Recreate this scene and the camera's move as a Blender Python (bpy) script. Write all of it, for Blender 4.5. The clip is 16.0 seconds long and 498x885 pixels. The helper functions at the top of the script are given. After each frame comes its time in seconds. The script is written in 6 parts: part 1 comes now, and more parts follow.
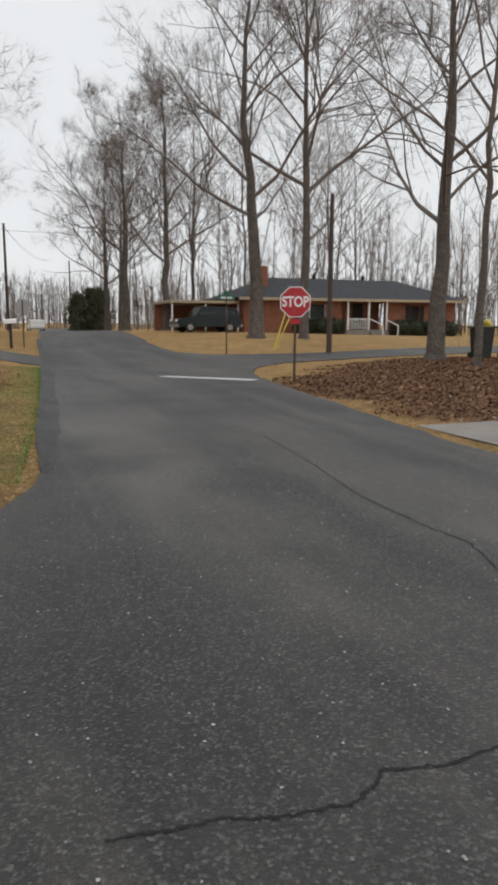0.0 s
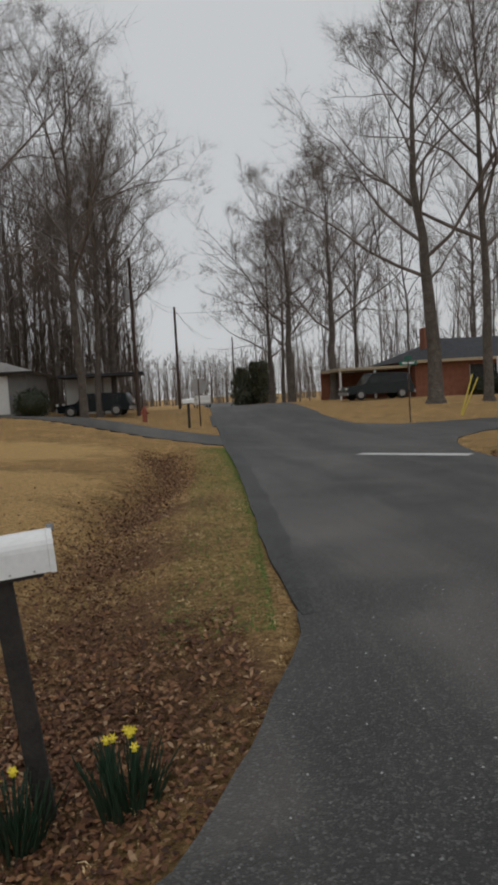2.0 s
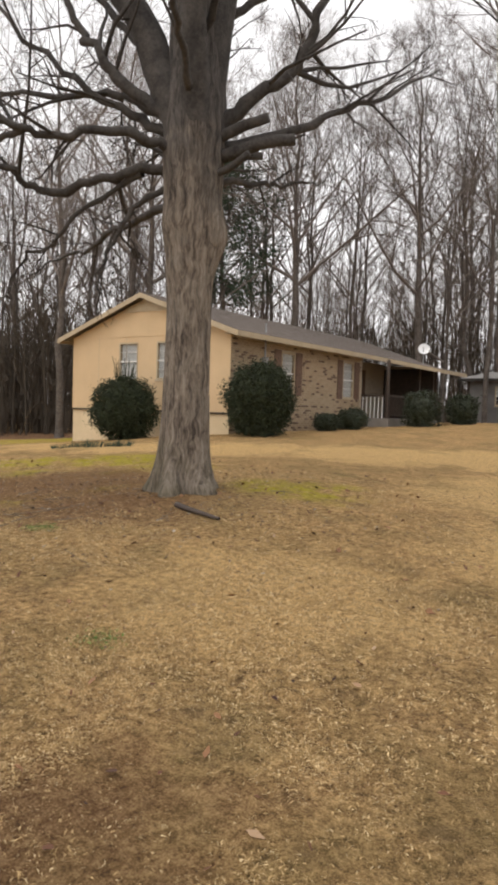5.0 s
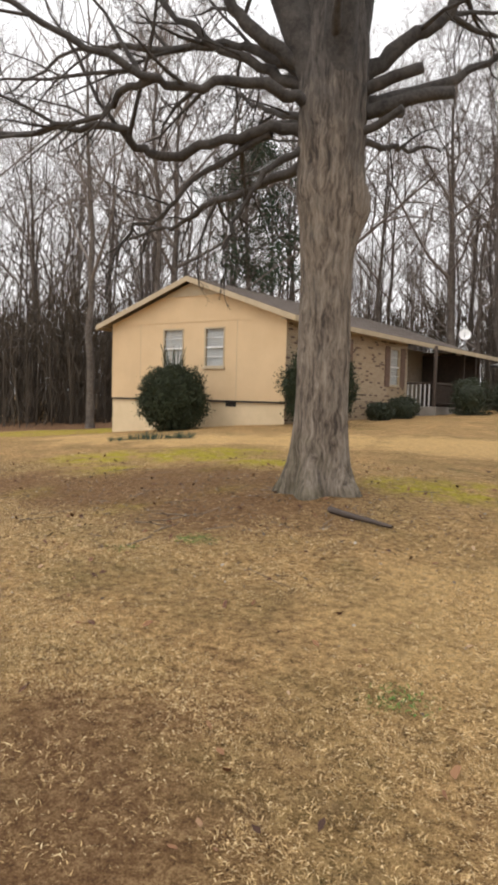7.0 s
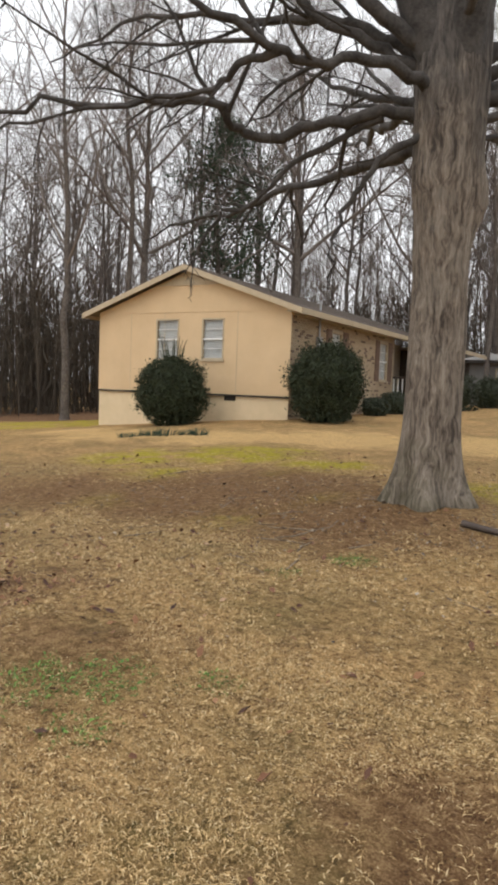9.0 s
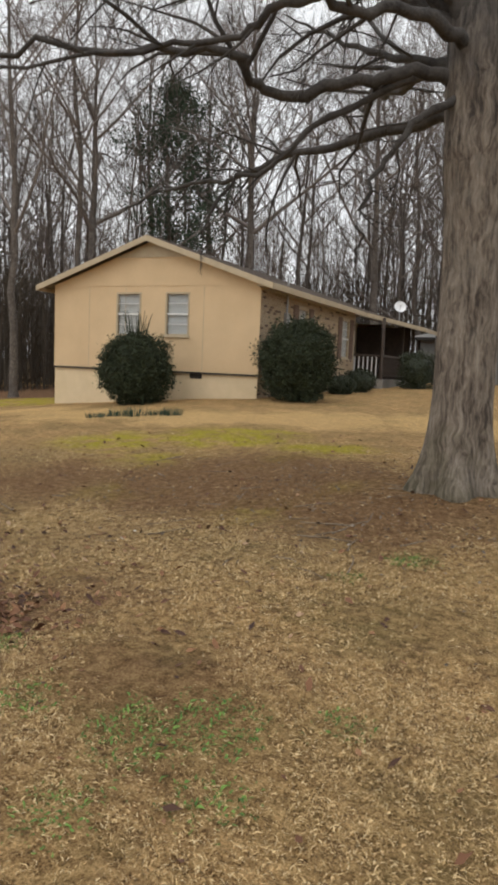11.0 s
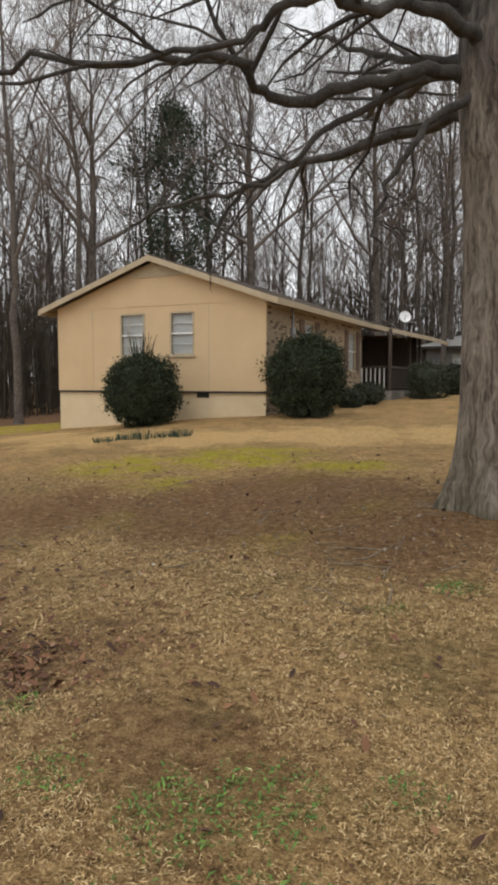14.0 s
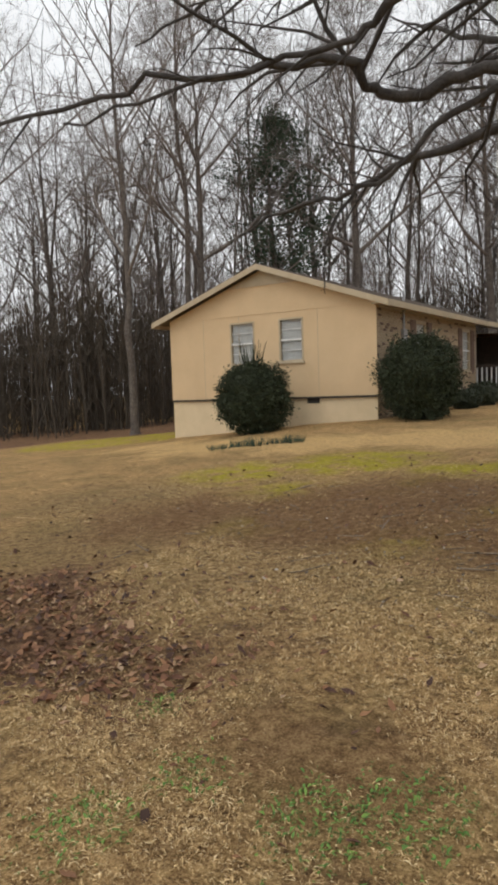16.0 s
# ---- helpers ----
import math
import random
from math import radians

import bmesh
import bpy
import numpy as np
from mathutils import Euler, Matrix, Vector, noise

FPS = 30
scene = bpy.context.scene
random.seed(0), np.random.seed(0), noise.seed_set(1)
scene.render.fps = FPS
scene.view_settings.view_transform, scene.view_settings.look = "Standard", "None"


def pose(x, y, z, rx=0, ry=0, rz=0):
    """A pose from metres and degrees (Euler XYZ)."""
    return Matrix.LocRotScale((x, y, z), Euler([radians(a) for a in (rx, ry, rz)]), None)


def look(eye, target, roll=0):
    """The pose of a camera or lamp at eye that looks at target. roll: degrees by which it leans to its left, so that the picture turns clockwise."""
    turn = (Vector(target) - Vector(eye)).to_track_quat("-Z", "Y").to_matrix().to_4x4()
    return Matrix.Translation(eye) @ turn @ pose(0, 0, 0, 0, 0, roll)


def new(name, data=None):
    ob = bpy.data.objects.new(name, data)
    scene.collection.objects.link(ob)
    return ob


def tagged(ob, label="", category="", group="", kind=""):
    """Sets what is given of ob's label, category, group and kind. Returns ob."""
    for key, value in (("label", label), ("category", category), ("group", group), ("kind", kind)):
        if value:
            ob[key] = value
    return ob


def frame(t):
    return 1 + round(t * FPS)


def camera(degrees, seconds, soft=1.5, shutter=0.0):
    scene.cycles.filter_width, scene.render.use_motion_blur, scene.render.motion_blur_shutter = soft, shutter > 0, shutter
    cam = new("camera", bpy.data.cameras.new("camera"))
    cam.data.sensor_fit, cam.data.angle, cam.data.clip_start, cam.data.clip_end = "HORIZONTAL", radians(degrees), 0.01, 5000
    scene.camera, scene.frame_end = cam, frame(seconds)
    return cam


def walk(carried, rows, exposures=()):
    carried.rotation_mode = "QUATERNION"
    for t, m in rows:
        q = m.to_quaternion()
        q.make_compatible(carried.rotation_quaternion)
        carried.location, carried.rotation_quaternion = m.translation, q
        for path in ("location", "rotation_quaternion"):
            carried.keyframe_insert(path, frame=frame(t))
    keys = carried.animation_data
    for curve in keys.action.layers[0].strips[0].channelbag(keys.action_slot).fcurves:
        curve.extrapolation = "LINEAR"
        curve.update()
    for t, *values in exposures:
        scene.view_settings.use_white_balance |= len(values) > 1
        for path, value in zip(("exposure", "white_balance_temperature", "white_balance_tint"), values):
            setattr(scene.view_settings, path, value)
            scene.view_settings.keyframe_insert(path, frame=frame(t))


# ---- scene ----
cam = camera(38.5, 16.0, soft=3.5)
PATH = [
    (0, (14.433, -20.683, 0.64), (15.136, -18.839, 0.311), 0.3),
    (0.5, (14.370, -20.234, 0.734), (15.089, -18.391, 0.438), -0.8),
    (1, (14.206, -19.724, 0.756), (14.876, -17.856, 0.52), -0.3),
    (1.5, (14.125, -19.214, 0.779), (14.680, -17.307, 0.548), -3.3),
    (2, (13.9, -18.7, 0.828), (14.19, -16.727, 0.694), -3.2),
    (2.3, (13.5, -18.2, 0.82), (13.38, -16.204, 0.689), -3.0),
    (2.5, (13.399, -18.057, 0.816), (13.029, -16.096, 0.69), -2.8),
    (3, (13.076, -17.46, 0.799), (12.122, -15.705, 0.705), -0.6),
    (3.5, (12.81, -17.034, 0.749), (11.679, -15.39, 0.626), 0.7),
    (3.7, (12.684, -16.84, 0.718), (11.57, -15.183, 0.612), 2.4),
    (5.8, (11.282, -16.018, 0.661), (10.069, -14.429, 0.606), -0.3),
    (6, (11.048, -16.029, 0.673), (9.79, -14.475, 0.617), 0.1),
    (6.5, (10.555, -16.097, 0.659), (9.334, -14.516, 0.565), 1.7),
    (7, (10.143, -16.217, 0.659), (9.004, -14.577, 0.538), 1.5),
    (7.5, (9.686, -16.341, 0.714), (8.534, -14.708, 0.637), -1.1),
    (8, (9.243, -16.485, 0.721), (8.147, -14.825, 0.514), -0.0),
    (8.5, (8.821, -16.553, 0.74), (7.797, -14.848, 0.528), 0.4),
    (9, (8.397, -16.67, 0.745), (7.408, -14.939, 0.599), 2.2),
    (9.2, (8.221, -16.658, 0.766), (7.259, -14.909, 0.637), 1.9),
    (11.3, (7.377, -16.497, 0.78), (6.562, -14.683, 0.57), 2.2),
    (11.5, (7.334, -16.446, 0.783), (6.507, -14.634, 0.606), 1.6),
    (12, (7.218, -16.322, 0.805), (6.327, -14.535, 0.693), 1.3),
    (12.5, (7.171, -16.279, 0.774), (6.276, -14.497, 0.613), -0.9),
    (13, (7.172, -16.287, 0.784), (6.32, -14.485, 0.626), -0.7),
    (13.5, (7.187, -16.298, 0.793), (6.335, -14.497, 0.619), 0.2),
    (14, (7.187, -16.294, 0.795), (6.34, -14.49, 0.632), 0.1),
    (14.5, (7.171, -16.29, 0.791), (6.332, -14.481, 0.642), 0.1),
    (15, (7.156, -16.324, 0.802), (6.252, -14.547, 0.638), -0.4),
    (15.5, (7.116, -16.317, 0.788), (6.061, -14.625, 0.633), -1.7),
    (16, (7.093, -16.31, 0.776), (5.982, -14.653, 0.636), -1.9),
]
walk(cam, [(t, look(eye, target, roll)) for t, eye, target, roll in PATH],
     exposures=[(0.0, -0.4, 6500, 10), (1.0, -0.58, 6500, 10), (1.5, -0.72, 6500, 10), (2.0, -0.95, 6450, 10), (2.5, -1.0, 6500, 10), (3.0, -0.62, 6600, 12), (3.6, -0.2, 6650, 12),
                (5.8, 0.2, 6800, 14), (7.0, 0.32, 6700, 13), (9.0, 0.22, 6500, 11), (11.3, -0.05, 6500, 10), (12.5, -0.08, 6500, 10), (16.0, -0.1, 6500, 10)])

# ---- world and sun: overcast ----
SUN_EL, SUN_AZ = radians(48), radians(200)
world = bpy.data.worlds.new("overcast")
scene.world = world
world.use_nodes = True
wn, wl = world.node_tree.nodes, world.node_tree.links
bgn = wn["Background"]
sky = wn.new("ShaderNodeTexSky")
sky.sky_type = "NISHITA"
sky.sun_disc = False
sky.sun_elevation, sky.sun_rotation = SUN_EL, SUN_AZ
sky.dust_density = 4.0
wtc = wn.new("ShaderNodeTexCoord")
wsep = wn.new("ShaderNodeSeparateXYZ")
wl.new(wtc.outputs["Generated"], wsep.inputs[0])
wramp = wn.new("ShaderNodeMapRange")          # cloud deck, brighter towards the zenith
wramp.inputs["From Min"].default_value, wramp.inputs["From Max"].default_value = 0.0, 1.0
wramp.inputs["To Min"].default_value, wramp.inputs["To Max"].default_value = 12.2, 12.2
wl.new(wsep.outputs["Z"], wramp.inputs["Value"])
wcloud = wn.new("ShaderNodeVectorMath")
wcloud.operation = "SCALE"
wcloud.inputs[0].default_value = (0.965, 0.985, 1.0)
wl.new(wramp.outputs[0], wcloud.inputs["Scale"])
wmix = wn.new("ShaderNodeMix")
wmix.data_type = "RGBA"
wmix.inputs["Factor"].default_value = 0.9
wl.new(sky.outputs[0], wmix.inputs["A"])
wl.new(wcloud.outputs[0], wmix.inputs["B"])
wl.new(wmix.outputs["Result"], bgn.inputs["Color"])
bgn.inputs["Strength"].default_value = 0.1
sun = new("sun", bpy.data.lights.new("sun", "SUN"))
sun.data.energy, sun.data.angle, sun.data.color = 0.6, radians(40), (1.0, 0.96, 0.9)
sun.matrix_world = look((10 + 30 * math.sin(SUN_AZ), -10 + 30 * math.cos(SUN_AZ), 40), (10, -10, 0))


# ---- materials ----
def nodes_of(name):
    m = bpy.data.materials.new(name)
    m.use_nodes = True
    return m, m.node_tree.nodes, m.node_tree.links, m.node_tree.nodes["Principled BSDF"]


def noise_node(n, l, scale, detail=4.0, vec=None, rough=0.6):
    t = n.new("ShaderNodeTexNoise")
    t.inputs["Scale"].default_value, t.inputs["Detail"].default_value = scale, detail
    t.inputs["Roughness"].default_value = rough
    if vec is not None:
        l.new(vec, t.inputs["Vector"])
    return t.outputs["Fac"]


def ramp_node(n, l, fac, stops):
    r = n.new("ShaderNodeValToRGB")
    while len(r.color_ramp.elements) < len(stops):
        r.color_ramp.elements.new(0.5)
    for e, (p, c) in zip(r.color_ramp.elements, stops):
        e.position, e.color = p, (*c, 1)
    l.new(fac, r.inputs[0])
    return r.outputs[0]


def mix_node(n, l, fac, a, b, mode="MIX"):
    x = n.new("ShaderNodeMix")
    x.data_type, x.blend_type = "RGBA", mode
    for v, k in ((fac, "Factor"), (a, "A"), (b, "B")):
        if isinstance(v, (int, float)):
            x.inputs[k].default_value = v
        elif isinstance(v, tuple):
            x.inputs[k].default_value = (*v, 1)
        else:
            l.new(v, x.inputs[k])
    return x.outputs["Result"]


def bump_node(n, l, height, strength, dist, bsdf):
    b = n.new("ShaderNodeBump")
    b.inputs["Strength"].default_value, b.inputs["Distance"].default_value = strength, dist
    l.new(height, b.inputs["Height"])
    l.new(b.outputs[0], bsdf.inputs["Normal"])


def math_node(n, l, op, a, b=0.0, clamp=False):
    x = n.new("ShaderNodeMath")
    x.operation, x.use_clamp = op, clamp
    for v, s in ((a, x.inputs[0]), (b, x.inputs[1])):
        if isinstance(v, (int, float)):
            s.default_value = v
        else:
            l.new(v, s)
    return x.outputs[0]


def simple(name, dark, light, scale=8.0, rough=0.8, metal=0.0, bump=0.2, fine=60.0, dist=0.01):
    """A surface with stains at one scale and grain at another."""
    m, n, l, b = nodes_of(name)
    tc = n.new("ShaderNodeTexCoord").outputs["Object"]
    big, small = noise_node(n, l, scale, 5, tc), noise_node(n, l, fine, 3, tc)
    f = math_node(n, l, "ADD", math_node(n, l, "MULTIPLY", big, 0.65), math_node(n, l, "MULTIPLY", small, 0.35))
    l.new(ramp_node(n, l, f, [(0.32, dark), (0.68, light)]), b.inputs["Base Color"])
    b.inputs["Roughness"].default_value, b.inputs["Metallic"].default_value = rough, metal
    bump_node(n, l, small, bump, dist, b)
    return m


def bark_material(name, dark, light, scale=6.0):
    m, n, l, b = nodes_of(name)
    tc = n.new("ShaderNodeTexCoord").outputs["Object"]
    mp = n.new("ShaderNodeMapping")
    mp.inputs["Scale"].default_value = (1, 1, 0.34)
    l.new(tc, mp.inputs["Vector"])
    v = n.new("ShaderNodeTexVoronoi")
    v.feature = "DISTANCE_TO_EDGE"
    v.inputs["Scale"].default_value = scale * 3
    l.new(mp.outputs[0], v.inputs["Vector"])
    fis = math_node(n, l, "MULTIPLY", v.outputs["Distance"], 3.0, True)
    f2 = noise_node(n, l, scale * 4, 6, mp.outputs[0], 0.7)
    f3 = noise_node(n, l, 2.6, 4, tc)
    f = math_node(n, l, "ADD", math_node(n, l, "MULTIPLY", f2, 0.5), math_node(n, l, "MULTIPLY", f3, 0.5))
    c = ramp_node(n, l, f, [(0.36, dark), (0.62, light)])
    c = mix_node(n, l, math_node(n, l, "MULTIPLY", math_node(n, l, "SUBTRACT", 1.0, fis), 0.55), c, tuple(x * 0.5 for x in dark))
    l.new(c, b.inputs["Base Color"])
    b.inputs["Roughness"].default_value = 0.95
    bump_node(n, l, math_node(n, l, "ADD", fis, f2), 0.7, 0.03, b)
    return m


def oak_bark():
    """Long vertical plates, pale and weathered on the bole, darker towards the limbs from about 3 m up, green at the
    foot.
    """
    m, n, l, b = nodes_of("oak_bark")
    tc = n.new("ShaderNodeTexCoord").outputs["Object"]
    warp = n.new("ShaderNodeVectorMath")
    warp.operation = "ADD"
    wn_ = n.new("ShaderNodeTexNoise")
    wn_.inputs["Scale"].default_value = 4.0
    sc = n.new("ShaderNodeVectorMath")
    sc.operation = "SCALE"
    sc.inputs["Scale"].default_value = 0.12
    l.new(tc, wn_.inputs["Vector"])
    l.new(wn_.outputs["Color"], sc.inputs[0])
    l.new(tc, warp.inputs[0])
    l.new(sc.outputs[0], warp.inputs[1])
    mp = n.new("ShaderNodeMapping")
    mp.inputs["Scale"].default_value = (1, 1, 0.12)
    l.new(warp.outputs[0], mp.inputs["Vector"])
    plates = noise_node(n, l, 17, 5, mp.outputs[0], 0.62)
    ribs = noise_node(n, l, 42, 4, mp.outputs[0], 0.6)
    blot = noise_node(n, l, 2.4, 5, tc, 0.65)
    f = math_node(n, l, "ADD", math_node(n, l, "MULTIPLY", plates, 0.6), math_node(n, l, "MULTIPLY", ribs, 0.4))
    c = ramp_node(n, l, f, [(0.38, (0.045, 0.034, 0.026)), (0.48, (0.145, 0.115, 0.088)), (0.63, (0.29, 0.245, 0.195))])
    lichen = ramp_node(n, l, blot, [(0.5, (0, 0, 0)), (0.66, (1, 1, 1))])
    c = mix_node(n, l, math_node(n, l, "MULTIPLY", lichen, 0.45), c, mix_node(n, l, 0.5, c, (0.34, 0.31, 0.26)))
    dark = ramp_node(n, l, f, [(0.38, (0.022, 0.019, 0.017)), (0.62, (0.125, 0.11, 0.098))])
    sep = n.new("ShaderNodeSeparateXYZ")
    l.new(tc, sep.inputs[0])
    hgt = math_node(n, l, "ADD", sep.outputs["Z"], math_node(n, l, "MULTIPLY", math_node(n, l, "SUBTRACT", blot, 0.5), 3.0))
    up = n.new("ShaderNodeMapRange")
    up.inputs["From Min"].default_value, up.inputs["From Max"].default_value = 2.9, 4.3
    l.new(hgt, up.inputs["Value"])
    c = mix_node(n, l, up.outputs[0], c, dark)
    low = n.new("ShaderNodeMapRange")
    low.inputs["From Min"].default_value, low.inputs["From Max"].default_value = 0.45, -0.1
    l.new(hgt, low.inputs["Value"])
    c = mix_node(n, l, math_node(n, l, "MULTIPLY", low.outputs[0], 0.35), c, (0.085, 0.085, 0.035))
    l.new(c, b.inputs["Base Color"])
    b.inputs["Roughness"].default_value = 0.95
    bump_node(n, l, f, 1.0, 0.06, b)
    return m


M = {}
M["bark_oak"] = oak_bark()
M["bark"] = bark_material("bark", (0.085, 0.07, 0.06), (0.235, 0.20, 0.172), 6.0)
M["twig"] = simple("twig_bark", (0.12, 0.10, 0.088), (0.235, 0.20, 0.178), 1.0, 0.95)
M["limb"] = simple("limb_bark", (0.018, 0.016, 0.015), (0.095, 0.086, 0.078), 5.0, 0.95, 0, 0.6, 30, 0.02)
M["brush"] = simple("brush_twigs", (0.045, 0.036, 0.026), (0.12, 0.095, 0.07), 0.8, 0.95)
M["holly"] = simple("holly_leaf", (0.010, 0.015, 0.005), (0.038, 0.052, 0.018), 5.0, 0.8)
M["boxwood"] = simple("boxwood_leaf", (0.014, 0.022, 0.010), (0.045, 0.055, 0.025), 6.0, 0.6)
M["pine"] = simple("pine_needles", (0.018, 0.035, 0.018), (0.05, 0.085, 0.045), 2.0, 0.7)
M["cedar"] = simple("cedar_foliage", (0.045, 0.05, 0.03), (0.11, 0.115, 0.07), 2.0, 0.8)
M["cream"] = simple("painted_siding", (0.56, 0.405, 0.235), (0.66, 0.485, 0.29), 1.2, 0.75, 0, 0.1, 50)
M["cream_block"] = simple("painted_block", (0.60, 0.48, 0.30), (0.72, 0.58, 0.38), 2.0, 0.85, 0, 0.25, 60)
M["trim"] = simple("cream_trim", (0.38, 0.305, 0.20), (0.50, 0.41, 0.28), 3.0, 0.6)
M["shingle"] = simple("asphalt_shingle", (0.12, 0.10, 0.085), (0.22, 0.185, 0.16), 3.0, 0.95, 0, 0.5, 90, 0.01)
M["shingle_dark"] = simple("dark_shingle", (0.03, 0.032, 0.038), (0.07, 0.072, 0.08), 3.0, 0.95, 0, 0.5, 90, 0.01)
M["shingle_light"] = simple("pale_shingle", (0.27, 0.26, 0.25), (0.42, 0.41, 0.39), 2.0, 0.9, 0, 0.5, 90, 0.01)
M["mortar"] = simple("mortar", (0.36, 0.30, 0.22), (0.50, 0.43, 0.33), 8.0, 0.95)
M["white"] = simple("white_paint", (0.70, 0.70, 0.68), (0.82, 0.82, 0.80), 6.0, 0.5)
M["white_metal"] = simple("white_enamel", (0.74, 0.75, 0.75), (0.88, 0.88, 0.87), 5.0, 0.35, 0, 0.06, 40)
M["wood_dark"] = simple("weathered_post", (0.012, 0.010, 0.009), (0.05, 0.042, 0.036), 9.0, 0.85, 0, 0.6, 50)
M["shutter"] = simple("brown_shutter", (0.11, 0.065, 0.045), (0.19, 0.12, 0.085), 5.0, 0.7)
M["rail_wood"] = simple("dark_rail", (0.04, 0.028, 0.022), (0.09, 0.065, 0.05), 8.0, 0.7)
M["grey_siding"] = simple("grey_siding", (0.16, 0.155, 0.15), (0.23, 0.225, 0.215), 2.0, 0.8)
# near black: painted-in shade of rooms and openings, also plain dark paint
M["dark_inside"] = simple("dark_paint_and_inside_shade", (0.02, 0.018, 0.016), (0.04, 0.035, 0.03), 3.0, 0.9)
M["curtain"] = simple("white_blinds", (0.58, 0.60, 0.58), (0.76, 0.78, 0.76), 7.0, 0.8)
M["red_brick_wall"] = simple("red_brick", (0.20, 0.075, 0.045), (0.33, 0.14, 0.085), 3.0, 0.9, 0, 0.3, 25)
M["steel"] = simple("galvanised_steel", (0.28, 0.28, 0.28), (0.42, 0.42, 0.42), 8.0, 0.45, 0.8)
M["rust_post"] = simple("rusty_post", (0.06, 0.035, 0.025), (0.13, 0.085, 0.06), 10.0, 0.8, 0.2)
M["sign_red"] = simple("red_sign_sheet", (0.36, 0.012, 0.02), (0.46, 0.022, 0.03), 4.0, 0.4)
M["sign_white"] = simple("white_sign_sheet", (0.72, 0.72, 0.72), (0.82, 0.82, 0.82), 4.0, 0.4)
M["sign_green"] = simple("green_sign_sheet", (0.01, 0.13, 0.08), (0.02, 0.18, 0.12), 4.0, 0.4)
M["pole_wood"] = simple("creosote_pole", (0.055, 0.036, 0.03), (0.115, 0.08, 0.065), 2.0, 0.9, 0, 0.5, 30)
M["yellow"] = simple("yellow_guard", (0.55, 0.42, 0.06), (0.68, 0.54, 0.10), 4.0, 0.5)
M["petal"] = simple("daffodil_petal", (0.70, 0.55, 0.03), (0.85, 0.70, 0.06), 20.0, 0.6)
M["blade"] = simple("daffodil_leaf", (0.014, 0.034, 0.02), (0.038, 0.075, 0.042), 9.0, 0.5)
M["bin"] = simple("dark_bin_plastic", (0.012, 0.016, 0.015), (0.03, 0.034, 0.032), 5.0, 0.5)
M["blue"] = simple("blue_bag", (0.03, 0.13, 0.40), (0.06, 0.22, 0.55), 9.0, 0.5)
M["car_dark"] = simple("dark_green_car_paint", (0.010, 0.016, 0.020), (0.020, 0.028, 0.034), 1.0, 0.2, 0.3, 0.0)
M["tyre"] = simple("tyre_rubber", (0.012, 0.012, 0.012), (0.03, 0.03, 0.03), 9.0, 0.85)
M["black"] = simple("black_cable", (0.012, 0.012, 0.012), (0.03, 0.03, 0.03), 9.0, 0.7)
M["concrete"] = simple("old_concrete", (0.20, 0.185, 0.165), (0.32, 0.295, 0.265), 1.5, 0.9, 0, 0.3, 70)
M["paint_line"] = simple("road_paint", (0.42, 0.42, 0.41), (0.66, 0.66, 0.64), 3.0, 0.7)
M["bench_wood"] = simple("pale_bench_wood", (0.42, 0.29, 0.15), (0.55, 0.40, 0.23), 5.0, 0.7)
M["hydrant"] = simple("red_hydrant", (0.20, 0.05, 0.03), (0.30, 0.08, 0.05), 5.0, 0.6)
M["stick"] = simple("dead_wood", (0.08, 0.058, 0.04), (0.36, 0.28, 0.20), 9.0, 0.9)


def glass_material():
    m, n, l, b = nodes_of("window_glass")
    b.inputs["Base Color"].default_value = (0.05, 0.055, 0.06, 1)
    b.inputs["Roughness"].default_value = 0.06
    t = n.new("ShaderNodeBsdfTransparent")
    mx = n.new("ShaderNodeMixShader")
    mx.inputs[0].default_value = 0.16
    l.new(t.outputs[0], mx.inputs[1])
    l.new(b.outputs[0], mx.inputs[2])
    l.new(mx.outputs[0], n["Material Output"].inputs["Surface"])
    return m


M["glass"] = glass_material()


def leaf_material(name, stops):
    """Dead leaves, each with a shade of its own."""
    m, n, l, b = nodes_of(name)
    g = n.new("ShaderNodeNewGeometry")
    l.new(ramp_node(n, l, g.outputs["Random Per Island"], stops), b.inputs["Base Color"])
    b.inputs["Roughness"].default_value = 0.8
    return m


M["dead_leaf"] = leaf_material("dead_leaf", [(0.0, (0.04, 0.017, 0.009)), (0.45, (0.135, 0.056, 0.026)), (0.85, (0.26, 0.125, 0.055)), (1.0, (0.40, 0.27, 0.16))])
M["straw"] = leaf_material("dormant_grass", [(0.0, (0.085, 0.046, 0.018)), (0.25, (0.38, 0.24, 0.095)), (0.7, (0.76, 0.52, 0.24)), (1.0, (0.92, 0.72, 0.41))])
M["green_blade"] = leaf_material("green_weed", [(0.0, (0.05, 0.12, 0.02)), (1.0, (0.17, 0.28, 0.05))])
M["pebble"] = leaf_material("aggregate", [(0.0, (0.08, 0.08, 0.08)), (0.7, (0.20, 0.20, 0.20)), (1.0, (0.45, 0.45, 0.44))])


